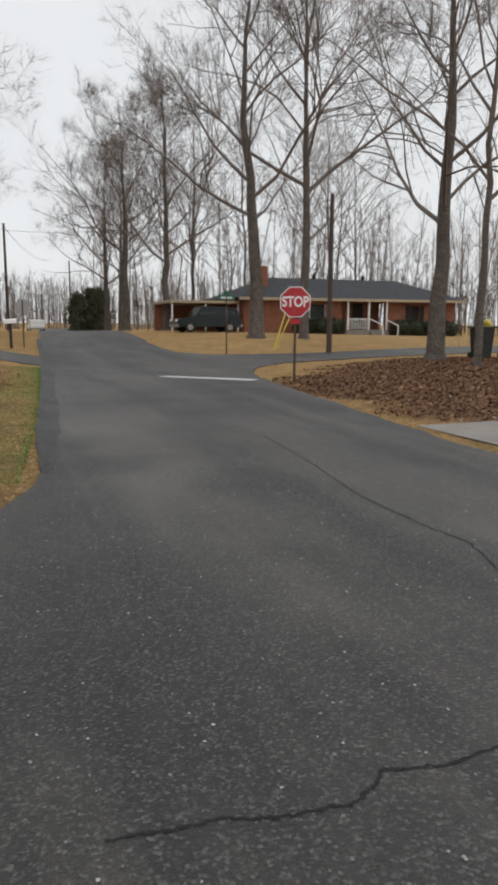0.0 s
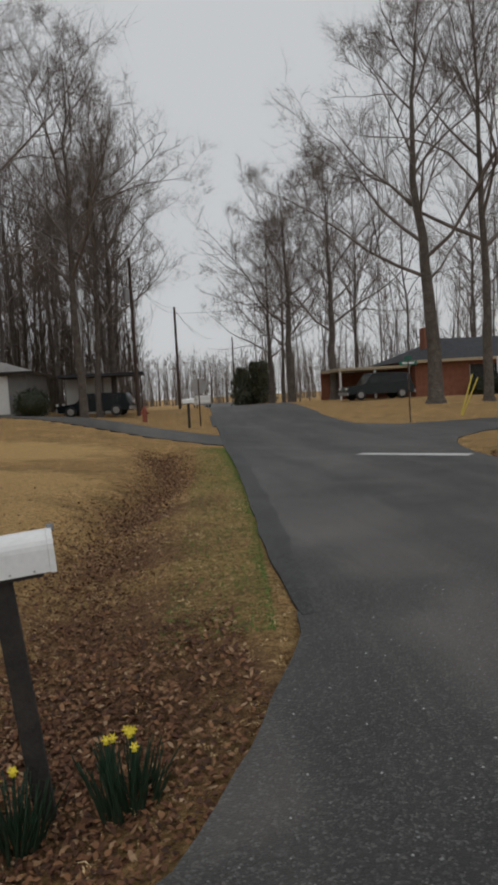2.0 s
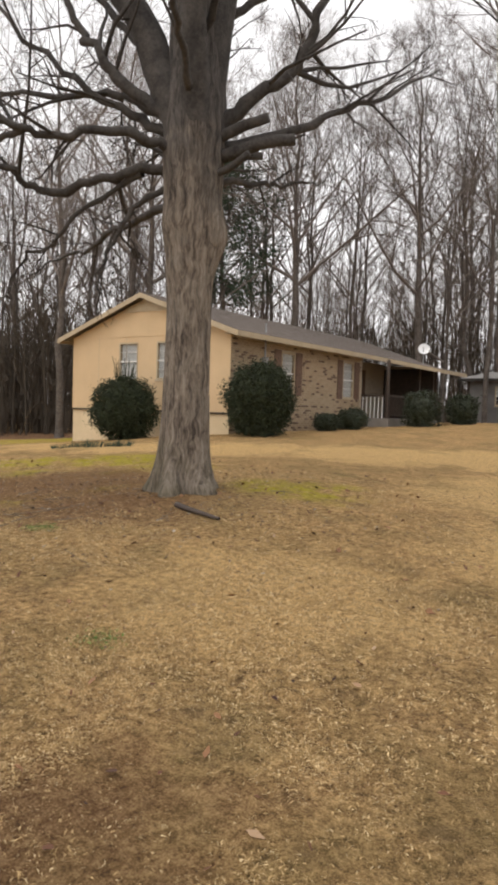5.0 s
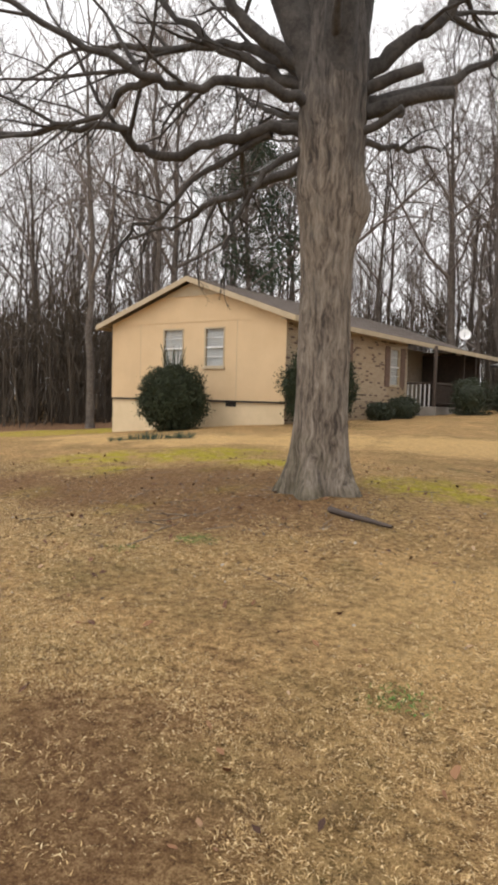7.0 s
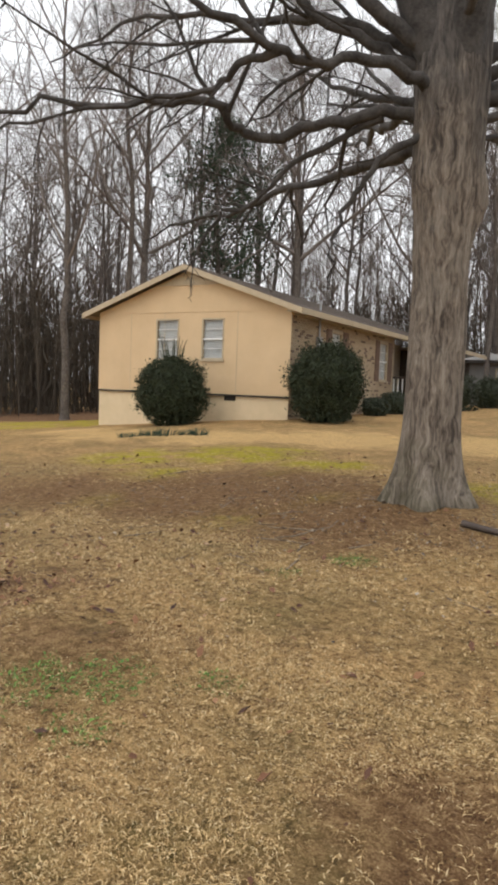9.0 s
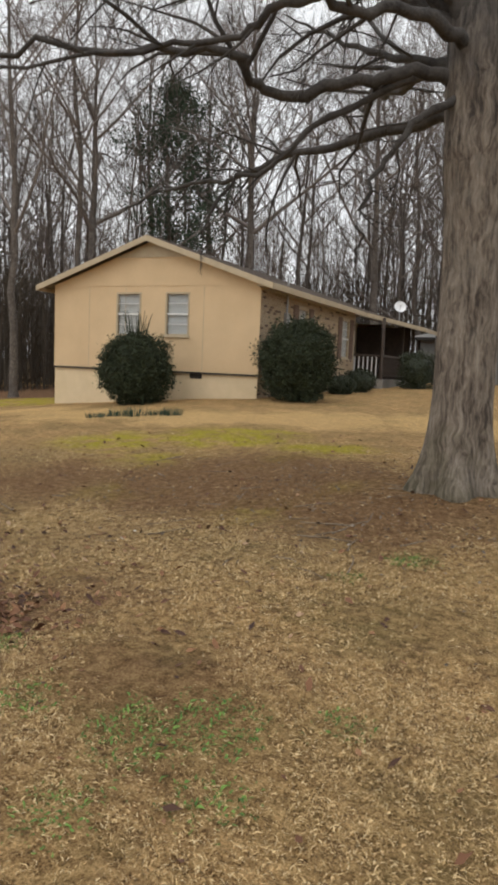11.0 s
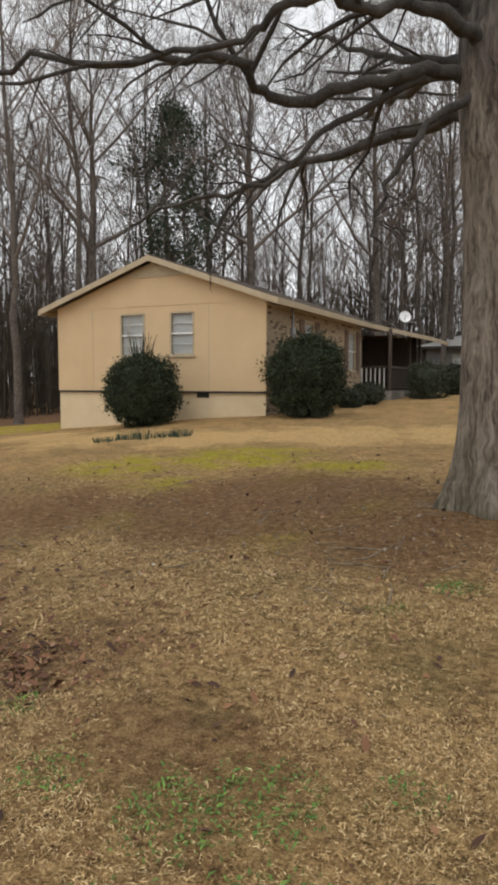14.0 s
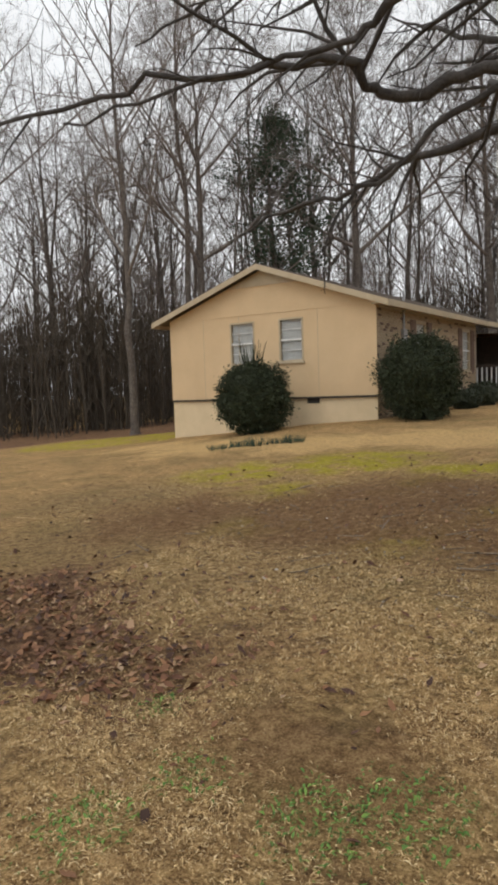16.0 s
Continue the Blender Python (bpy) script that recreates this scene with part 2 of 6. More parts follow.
def brick_material(joined):
    """Tan bricks with dark burnt ones among them; each brick has a shade of its own."""
    m, n, l, b = nodes_of("mixed_tan_brick")
    oi = n.new("ShaderNodeNewGeometry" if joined else "ShaderNodeObjectInfo")
    tc = n.new("ShaderNodeTexCoord").outputs["Object"]
    c = ramp_node(n, l, oi.outputs["Random Per Island" if joined else "Random"], [(0.0, (0.36, 0.27, 0.17)), (0.5, (0.45, 0.35, 0.23)), (0.84, (0.40, 0.29, 0.19)), (0.86, (0.13, 0.075, 0.05)), (1.0, (0.10, 0.06, 0.045))])
    c = mix_node(n, l, math_node(n, l, "MULTIPLY", noise_node(n, l, 30, 4, tc), 0.4), c, (0.30, 0.23, 0.16))
    l.new(c, b.inputs["Base Color"])
    b.inputs["Roughness"].default_value = 0.9
    bump_node(n, l, noise_node(n, l, 120, 3, tc), 0.3, 0.004, b)
    return m


M["brick"] = brick_material(False)
M["brick_run"] = brick_material(True)


def zone(n, l, pos, cx, cy, r, soft, warp):
    """1 inside a round patch of ground with a ragged edge, 0 outside."""
    d = n.new("ShaderNodeVectorMath")
    d.operation = "DISTANCE"
    cmb = n.new("ShaderNodeCombineXYZ")
    sp = n.new("ShaderNodeSeparateXYZ")
    l.new(pos, sp.inputs[0])
    l.new(sp.outputs["X"], cmb.inputs["X"])
    l.new(sp.outputs["Y"], cmb.inputs["Y"])
    l.new(cmb.outputs[0], d.inputs[0])
    d.inputs[1].default_value = (cx, cy, 0)
    w = math_node(n, l, "MULTIPLY", math_node(n, l, "SUBTRACT", warp, 0.5), 2.2 * soft)
    dist = math_node(n, l, "ADD", d.outputs["Value"], w)
    mr = n.new("ShaderNodeMapRange")
    mr.interpolation_type = "SMOOTHSTEP"
    mr.inputs["From Min"].default_value, mr.inputs["From Max"].default_value = r + soft * 0.5, r - soft * 0.5
    l.new(dist, mr.inputs["Value"])
    return mr.outputs[0]


SOIL = [(8.3, -14.6, 0.75), (4.1, -9.7, 1.6), (5.9, -10.4, 1.1), (5.78, -14.1, 0.32), (10.1, -14.7, 0.6), (2.2, -10.2, 1.0)]
MOSS = [(2.5, -6.6, 1.2), (1.2, -7.6, 1.0), (4.4, -7.4, 0.6), (2.65, -8.9, 0.55), (4.9, -10.75, 0.35), (3.3, -10.5, 0.35), (4.2, -8.6, 0.3), (5.3, -9.9, 0.28), (7.4, -8.3, 0.7), (-9.5, 0.5, 3.0)]
GOLD = [(-4.5, -3.2, 1.2), (-2, -4.2, 1.4), (0.6, -4.4, 1.4), (3, -3.6, 1.5), (5.5, -2.5, 1.8), (8, -1.0, 2.0), (11, 1.0, 2.2), (10.5, -5.5, 2.5), (11.5, -9.0, 1.8), (9.2, -11.8, 1.1)]
DULL = [(6.4, -9.9, 1.3), (4.9, -9.5, 1.2), (3.4, -10.6, 1.2), (4.4, -11.8, 1.1), (2.0, -11.4, 1.2), (5.6, -11.4, 0.8), (0.4, -9.6, 1.2)]
LEAFY = [(3.7, -13.7, 0.7), (4.55, -13.75, 0.42), (2.9, -13.0, 0.5), (13.5, -14.6, 1.0), (13.6, -12.8, 0.7), (13.9, -10.5, 0.7), (14.2, -8.0, 0.7), (24.5, -6.5, 3.6), (28.0, -4.5, 4.5), (24.5, -10.5, 3.2), (-14, 9, 7), (-22, 2, 9), (-8, 22, 9)]


def ground_material():
    m, n, l, b = nodes_of("dormant_lawn")
    pos = n.new("ShaderNodeNewGeometry").outputs["Position"]
    big, mid = noise_node(n, l, 0.22, 4, pos), noise_node(n, l, 1.3, 5, pos, 0.65)
    fine, grain = noise_node(n, l, 16, 6, pos, 0.8), noise_node(n, l, 90, 4, pos, 0.85)
    f = math_node(n, l, "ADD", math_node(n, l, "MULTIPLY", fine, 0.5), math_node(n, l, "MULTIPLY", grain, 0.5))
    c = ramp_node(n, l, f, [(0.40, (0.095, 0.05, 0.02)), (0.485, (0.44, 0.262, 0.105)), (0.58, (0.84, 0.55, 0.25))])
    patch = ramp_node(n, l, mid, [(0.42, (0, 0, 0)), (0.66, (1, 1, 1))])
    c = mix_node(n, l, math_node(n, l, "MULTIPLY", patch, 0.7), c, mix_node(n, l, 0.65, c, (0.15, 0.125, 0.045)))
    worn = ramp_node(n, l, noise_node(n, l, 4.5, 5, pos, 0.7), [(0.52, (0, 0, 0)), (0.68, (1, 1, 1))])
    c = mix_node(n, l, math_node(n, l, "MULTIPLY", worn, 0.8), c, mix_node(n, l, 0.7, c, (0.13, 0.08, 0.042)))
    green = ramp_node(n, l, noise_node(n, l, 0.55, 5, pos, 0.7), [(0.60, (0, 0, 0)), (0.72, (1, 1, 1))])
    c = mix_node(n, l, math_node(n, l, "MULTIPLY", green, 0.5), c, (0.14, 0.14, 0.04))

    def union(spots, soft, warp):
        u = None
        for x, y, r in spots:
            z = zone(n, l, pos, x, y, r, soft, warp)
            u = z if u is None else math_node(n, l, "MAXIMUM", u, z)
        return u
    soil_c = ramp_node(n, l, f, [(0.38, (0.085, 0.042, 0.018)), (0.5, (0.235, 0.125, 0.055)), (0.6, (0.44, 0.28, 0.14))])
    moss_c = ramp_node(n, l, f, [(0.38, (0.20, 0.17, 0.012)), (0.6, (0.62, 0.52, 0.045))])
    leaf_c = ramp_node(n, l, f, [(0.38, (0.055, 0.028, 0.02)), (0.5, (0.17, 0.085, 0.05)), (0.62, (0.34, 0.20, 0.12))])
    gold_c = ramp_node(n, l, f, [(0.40, (0.32, 0.18, 0.07)), (0.56, (0.86, 0.58, 0.25))])
    c = mix_node(n, l, math_node(n, l, "MULTIPLY", union(GOLD, 1.2, mid), 0.9), c, gold_c)
    dull_c = ramp_node(n, l, f, [(0.39, (0.055, 0.032, 0.014)), (0.49, (0.23, 0.15, 0.068)), (0.59, (0.52, 0.36, 0.175))])
    c = mix_node(n, l, math_node(n, l, "MULTIPLY", union(DULL, 1.4, mid), 0.55), c, dull_c)
    tufty = ramp_node(n, l, noise_node(n, l, 2.2, 5, pos, 0.7), [(0.40, (0, 0, 0)), (0.54, (1, 1, 1))])
    c = mix_node(n, l, math_node(n, l, "MULTIPLY", math_node(n, l, "MULTIPLY", union(MOSS, 0.8, mid), tufty), 0.9), c, moss_c)
    c = mix_node(n, l, math_node(n, l, "MULTIPLY", union(SOIL, 1.2, mid), 0.92), c, soil_c)
    c = mix_node(n, l, math_node(n, l, "MULTIPLY", union(LEAFY, 1.3, mid), 0.85), c, leaf_c)
    l.new(c, b.inputs["Base Color"])
    b.inputs["Roughness"].default_value = 0.95
    b.inputs["Specular IOR Level"].default_value = 0.2
    bump_node(n, l, f, 1.0, 0.07, b)
    return m


def asphalt_material(name, lo, hi):
    m, n, l, b = nodes_of(name)
    pos = n.new("ShaderNodeNewGeometry").outputs["Position"]
    big, mid = noise_node(n, l, 0.35, 5, pos), noise_node(n, l, 1.1, 5, pos, 0.7)
    v = n.new("ShaderNodeTexVoronoi")
    v.inputs["Scale"].default_value = 85
    l.new(pos, v.inputs["Vector"])
    stone = math_node(n, l, "SUBTRACT", 1.0, v.outputs["Distance"])
    vs = n.new("ShaderNodeSeparateColor")
    l.new(v.outputs["Color"], vs.inputs[0])
    f = math_node(n, l, "ADD", math_node(n, l, "MULTIPLY", big, 0.6), math_node(n, l, "MULTIPLY", mid, 0.4))
    c = ramp_node(n, l, f, [(0.36, lo), (0.62, hi)])
    along = n.new("ShaderNodeMapping")          # wheel tracks and seams run with the road
    along.inputs["Rotation"].default_value = (0, 0, radians(4))
    along.inputs["Scale"].default_value = (1.0, 0.09, 1.0)
    l.new(pos, along.inputs["Vector"])
    track = ramp_node(n, l, noise_node(n, l, 0.9, 4, along.outputs[0], 0.6), [(0.40, (0.55, 0.55, 0.55)), (0.60, (1.45, 1.42, 1.38))])
    c = mix_node(n, l, 1.0, c, track, "MULTIPLY")
    # road stains; the two driveway spots imitate dim exposure, painted into the asphalt
    stain_and_dimming = None
    for x, y, rr in ((17.4, -7.8, 0.7), (17.9, -9.2, 0.8), (17.6, -6.4, 0.5), (16.7, -14.6, 0.6), (16.9, -14.2, 0.3), (15.6, -13.2, 0.5), (14.6, -17.2, 1.1), (13.6, -17.6, 1.2), (15.4, -12.0, 0.35)):
        zn = zone(n, l, pos, x, y, rr, 0.8, mid)
        stain_and_dimming = zn if stain_and_dimming is None else math_node(n, l, "MAXIMUM", stain_and_dimming, zn)
    c = mix_node(n, l, math_node(n, l, "MULTIPLY", stain_and_dimming, 0.65), c, (0.014, 0.0135, 0.0135))
    chips = math_node(n, l, "MULTIPLY", math_node(n, l, "POWER", vs.outputs[0], 5.0), 0.32)
    c = mix_node(n, l, chips, c, (0.30, 0.295, 0.28))
    l.new(c, b.inputs["Base Color"])
    r = math_node(n, l, "ADD", 0.40, math_node(n, l, "MULTIPLY", mid, 0.35))
    l.new(r, b.inputs["Roughness"])
    bump_node(n, l, stone, 0.8, 0.006, b)
    return m


M["chips"] = leaf_material("bark_chips", [(0.0, (0.05, 0.036, 0.025)), (0.6, (0.17, 0.13, 0.09)), (0.93, (0.30, 0.25, 0.19)), (1.0, (0.5, 0.45, 0.37))])
M["tar"] = simple("crack_filler", (0.008, 0.008, 0.008), (0.02, 0.02, 0.02), 20.0, 0.9)
M["ground"] = ground_material()
M["asphalt"] = asphalt_material("worn_asphalt", (0.024, 0.0225, 0.0215), (0.07, 0.0665, 0.063))
M["patch"] = asphalt_material("asphalt_patch", (0.009, 0.0088, 0.009), (0.024, 0.0235, 0.0235))


# ---- building blocks ----
def mesh_from(name, verts, faces, mat, smooth=False):
    me = bpy.data.meshes.new(name)
    me.from_pydata(verts, [], faces)
    me.materials.append(mat)
    if smooth:
        me.polygons.foreach_set("use_smooth", [True] * len(me.polygons))
    me.update()
    return me


def link(name, data, parent=None, label="", m=None):
    ob = new(name, data)
    if parent:
        ob.parent = parent
    if m is not None:
        ob.matrix_basis = m
    if label:
        ob["label"] = label
    return ob


def part(name, bm, mat, parent=None, label="", smooth=False, m=None):
    """Links a bmesh as one mesh object under a thing or a part."""
    me = bpy.data.meshes.new(name)
    bm.to_mesh(me)
    bm.free()
    me.materials.append(mat)
    if smooth:
        me.polygons.foreach_set("use_smooth", [True] * len(me.polygons))
    return link(name, me, parent, label, m)


def thing(name, label, category, at=(0, 0, 0), rz=0.0, group="", kind=""):
    ob = new(name)
    ob.empty_display_size = 0.2
    ob.matrix_basis = pose(*at, 0, 0, rz)
    return tagged(ob, label, category, group, kind)


def box(lo, hi, bevel=0.0, bm=None, m=None):
    bm = bm or bmesh.new()
    c = [(a + b) / 2 for a, b in zip(lo, hi)]
    s = [max(abs(b - a), 1e-4) for a, b in zip(lo, hi)]
    mat = Matrix.Translation(c) @ Matrix.Diagonal((*s, 1))
    if m is not None:
        mat = m @ mat
    r = bmesh.ops.create_cube(bm, size=1, matrix=mat)
    if bevel:
        es = list({e for v in r["verts"] for e in v.link_edges})
        bmesh.ops.bevel(bm, geom=es, offset=bevel, segments=2, affect="EDGES", profile=0.6)
    return bm


def rod(p, q, r0, r1=None, sides=8, bm=None):
    bm = bm or bmesh.new()
    p, q = Vector(p), Vector(q)
    d = q - p
    m = Matrix.Translation((p + q) / 2) @ d.to_track_quat("Z", "Y").to_matrix().to_4x4()
    bmesh.ops.create_cone(bm, cap_ends=True, segments=sides, radius1=r0, radius2=r1 if r1 is not None else r0, depth=d.length, matrix=m)
    return bm


def prism(poly, lo, hi, axis="z", bm=None):
    """A polygon pushed along one axis."""
    bm = bm or bmesh.new()

    def at(u, v, w):
        return {"z": (u, v, w), "y": (u, w, v), "x": (w, u, v)}[axis]
    a = [bm.verts.new(at(u, v, lo)) for u, v in poly]
    b = [bm.verts.new(at(u, v, hi)) for u, v in poly]
    n = len(poly)
    bm.faces.new(a)
    bm.faces.new(b[::-1])
    for i in range(n):
        bm.faces.new((a[i], b[i], b[(i + 1) % n], a[(i + 1) % n]))
    bmesh.ops.recalc_face_normals(bm, faces=bm.faces)
    return bm


# ---- the lie of the land ----
GROUND = np.array([
    (0, 0, 0), (-6.5, 0, -.5), (-11.2, 3.3, -.67), (6.4, -9.5, -.33), (4.5, -11.2, -.52), (5.8, -13.8, -.6),
    (7.4, -10.4, -.42), (9.4, -3.7, -.4), (0.6, 9, .25), (1.3, 17, .45), (7, 13, .5), (12, 10, .2), (13.5, -18, -.84),
    (7.1, -16.3, -.8), (10, -16.5, -.9), (8, -14.6, -.74), (15.5, -13.5, -.86), (18, -10, -.86), (17, 5, -.84),
    (18, 18, -.8), (20, 50, -.5), (18, -26, -.88), (21.9, -4.3, -.78), (28.5, -.4, -.5), (28, 6, -.7), (31, 14, -.3),
    (28.4, 18, -.05), (27, 33, .1), (41, 30, -.15), (-25, 10, -1.0), (-10, -15, -1.2), (-25, 40, -.8), (0, 40, .5), (0, -35, -1.1),
    (24, -12, -.86), (40, -10, -.6)])


def rbf(a, b):
    return np.sqrt(((a[:, None] - b[None]) ** 2).sum(-1) + 2.0)


_k = rbf(GROUND[:, :2], GROUND[:, :2]) + np.eye(len(GROUND)) * 0.15
_w = np.linalg.solve(_k, GROUND[:, 2] + 0.6)


def rd(x, y):
    """A place beside the road, in the road's own direction."""
    dx, dy = x - 15.5, y + 13.6
    return (15.05 + dx + 0.035 * dy, -13.6 - 0.035 * dx + dy)


def left_edge(y):
    return np.interp(y, [-60, -14.2, -13.4, -10, -3.7, 5, 23, 120], [16.4, 14.9, 15.0, 15.42, 16.0, 16.7, 18.0, 25.7])


def lay(x, y):
    """Height of the smooth land."""
    p = np.stack([np.ravel(x), np.ravel(y)], -1).astype(float)
    z = np.concatenate([rbf(c, GROUND[:, :2]) @ _w for c in np.array_split(p, max(1, len(p) // 4000))]) - 0.6
    r = np.hypot(p[:, 0] - 8, p[:, 1] - 5)
    t = np.clip((r - 45) / 50, 0, 1)
    return z * (1 - t) + (-0.5) * t


def ditch(x, y):
    """Depth of the roadside ditch."""
    c = left_edge(y) - 1.9 - 0.25 * np.sin(y * 0.5)
    run = np.clip((y + 17.0) / 1.2, 0, 1) * np.clip((4.2 - y) / 1.5, 0, 1)
    run2 = np.clip((y - 8.0) / 2, 0, 1) * np.clip((16 - y) / 2, 0, 1)
    return 0.33 * np.exp(-((x - c) / 0.7) ** 2) * np.maximum(run, 0.6 * run2)


def land(x, y):
    """Height of the grass."""
    x, y = np.ravel(np.asarray(x, float)), np.ravel(np.asarray(y, float))
    return lay(x, y) - ditch(x, y)


def h(x, y):
    return float(land([x], [y])[0])


# ---- ground ----
def right_edge(y):
    return np.interp(y, [-60, -14, -8.75, -5.8, -3, 0, 3, 6, 13, 30, 120], [20.3, 20.1, 20.7, 21.0, 21.4, 22.4, 22.8, 22.9, 23.0, 24.3, 31.7])


def side_near(x):
    return np.interp(x, [20.5, 21.3, 22.0, 23, 24.5, 28, 60, 120], [-6.2, -3.7, -1.0, 1.0, 2.5, 3.2, 3.1, 2.5])


def side_far(x):
    return np.interp(x, [20.5, 22.3, 23, 24.2, 28, 60, 120], [16.8, 14.3, 11.2, 9.2, 8.2, 8.1, 7.5])


def drive_north(x):
    return np.interp(x, [-40, 9, 12.5, 13.5, 13.9, 14.26, 14.6, 14.9, 15.1, 15.5], [-18.2, -17.8, -17.0, -16.7, -16.3, -15.6, -14.75, -13.95, -13.3, -12.6])


def drive2_mid(x):
    return np.interp(x, [3, 6, 9, 12, 14, 16.8], [17.5, 14.8, 11.6, 8.6, 7.2, 6.0])


def paved(x, y, inset):
    """Whether a place lies under asphalt, by more than inset from its edge."""
    m = (x > left_edge(y) + inset) & (x < right_edge(y) - inset)
    m |= (x > 20.5) & (y > side_near(x) + inset) & (y < side_far(x) - inset)
    m |= (x < 15.6) & (x > -40) & (y < drive_north(x) - inset) & (y > -21 + inset)
    m |= (x > 3) & (x < 16.6) & (np.abs(y - drive2_mid(x)) < 1.35 - inset)
    return m


def axis_lines(bands, far):
    a = []
    for lo, hi, step in bands:
        a += list(np.arange(lo, hi, step))
    a.append(bands[-1][1])
    a = np.array(a)
    out = far * np.array([0.06, 0.1, 0.16, 0.25, 0.4, 0.65, 1.0])
    return np.concatenate([a[0] - out[::-1], a, a[-1] + out])


gx = axis_lines([(-30, -8, 1.0), (-8, 2, 0.4), (2, 17.5, 0.16), (17.5, 26, 0.3), (26, 60, 1.0)], 1500.0)
gy = axis_lines([(-40, -22, 1.0), (-22, -17, 0.3), (-17, -8, 0.14), (-8, 2, 0.25), (2, 20, 0.4), (20, 70, 1.2)], 1500.0)
XX, YY = np.meshgrid(gx, gy)
fx, fy = XX.ravel(), YY.ravel()
gz = land(fx, fy)
under = paved(fx, fy, 0.12)
near = np.exp(-(((fx - 8) / 9) ** 2 + ((fy + 12) / 8) ** 2))
bumps = np.array([noise.noise((x * 0.9, y * 0.9, 0)) + 0.5 * noise.noise((x * 2.7, y * 2.7, 4)) for x, y in zip(fx, fy)])
gz = gz + np.where(under, -0.10, 0.018 * bumps)
nx, ny = len(gx), len(gy)
idx = np.arange(nx * ny).reshape(ny, nx)
quads = np.stack([idx[:-1, :-1], idx[:-1, 1:], idx[1:, 1:], idx[1:, :-1]], -1).reshape(-1, 4)
ground = new("ground", mesh_from("ground", np.stack([fx, fy, gz], -1).tolist(), quads.tolist(), M["ground"], True))
tagged(ground, "tan dormant lawn with bare soil, moss and leaf litter", "ground", kind="structure")


def strip(name, rows, mat, label, lift=0.03, kind="structure", category="road"):
    """A paved strip: rows of points across it, laid on the land, with a skirt at its sides."""
    pts = np.array(rows, float)
    r, c = pts.shape[:2]
    z = lay(pts[..., 0], pts[..., 1]).reshape(r, c) + lift
    v = np.concatenate([pts, z[..., None]], -1)
    low = v[:, [0, -1]].copy()
    low[..., 2] -= 0.16
    v = np.concatenate([low[:, :1], v, low[:, 1:]], 1)
    c += 2
    i = np.arange(r * c).reshape(r, c)
    q = np.stack([i[:-1, :-1], i[:-1, 1:], i[1:, 1:], i[1:, :-1]], -1).reshape(-1, 4)
    ob = new(name, mesh_from(name, v.reshape(-1, 3).tolist(), q.tolist(), mat))
    return tagged(ob, label, category, kind=kind)


rng = np.random.default_rng(5)


def ragged(n, amp):
    return np.convolve(rng.normal(0, amp, n + 8), np.ones(5) / 2.2, "same")[4:-4]


ys = np.concatenate([np.arange(-60, -25, 2.0), np.arange(-25, 20, 0.2), np.arange(20, 122, 3.0)])
le, re = left_edge(ys) + ragged(len(ys), 0.03), right_edge(ys) + ragged(len(ys), 0.03)
us = np.linspace(0, 1, 12)
strip("road", [[(a + (b - a) * u, y) for u in us] for a, b, y in zip(le, re, ys)], M["asphalt"], "worn grey asphalt road with faded patches")
xs = np.concatenate([np.arange(20.6, 40, 0.3), np.arange(40, 122, 3.0)])
strip("side_road", [[(x, a + (b - a) * u) for u in us] for x, a, b in zip(xs, side_far(xs), side_near(xs))], M["asphalt"], "grey asphalt side street joining the road", 0.022)
xs = np.concatenate([np.arange(-30, 11, 1.5), np.arange(11, 17.6, 0.1)])
strip("driveway", [[(x, a + (-21 - a) * u) for u in us] for x, a in zip(xs, drive_north(xs) + ragged(len(xs), 0.02))], M["asphalt"], "dark asphalt driveway flaring into the road", 0.0306, category="driveway")
xs = np.arange(3, 17.2, 0.5)
strip("driveway", [[(x, drive2_mid(x) + 1.35 - 2.7 * u) for u in us] for x in xs], M["asphalt"], "narrow grey asphalt driveway to the grey house", 0.02, category="driveway")
strip("driveway", [[(x, -11.6 - 3.0 * u) for u in us] for x in np.arange(20.6, 40, 1.0)], M["concrete"], "pale concrete driveway beside the leafy yard", 0.015, category="driveway")
ys = np.arange(-13.6, 24, 0.15)
le = left_edge(ys)
outer, inner = -0.20 * np.clip((ys + 13.7) / 3, 0, 1) + ragged(len(ys), 0.008), 0.10 + ragged(len(ys), 0.02)
strip("road_edge", [[(e + o + (i_ - o) * u, y) for u in (0, 0.5, 1)] for e, o, i_, y in zip(le, outer, inner, ys)], M["patch"], "dark crumbling asphalt edge beside the verge", 0.035)
L0, L1 = Vector(rd(19.0, -1.7)), Vector(rd(20.95, -3.75))
strip("stop_line", [[(L0.x + (L1.x - L0.x) * k / 14 + 0.30 * u, L0.y + (L1.y - L0.y) * k / 14 + 0.30 * u - 0.15) for u in (1, 0.5, 0)] for k in range(15)], M["paint_line"], "worn white stop line on the asphalt", 0.036, category="road marking")


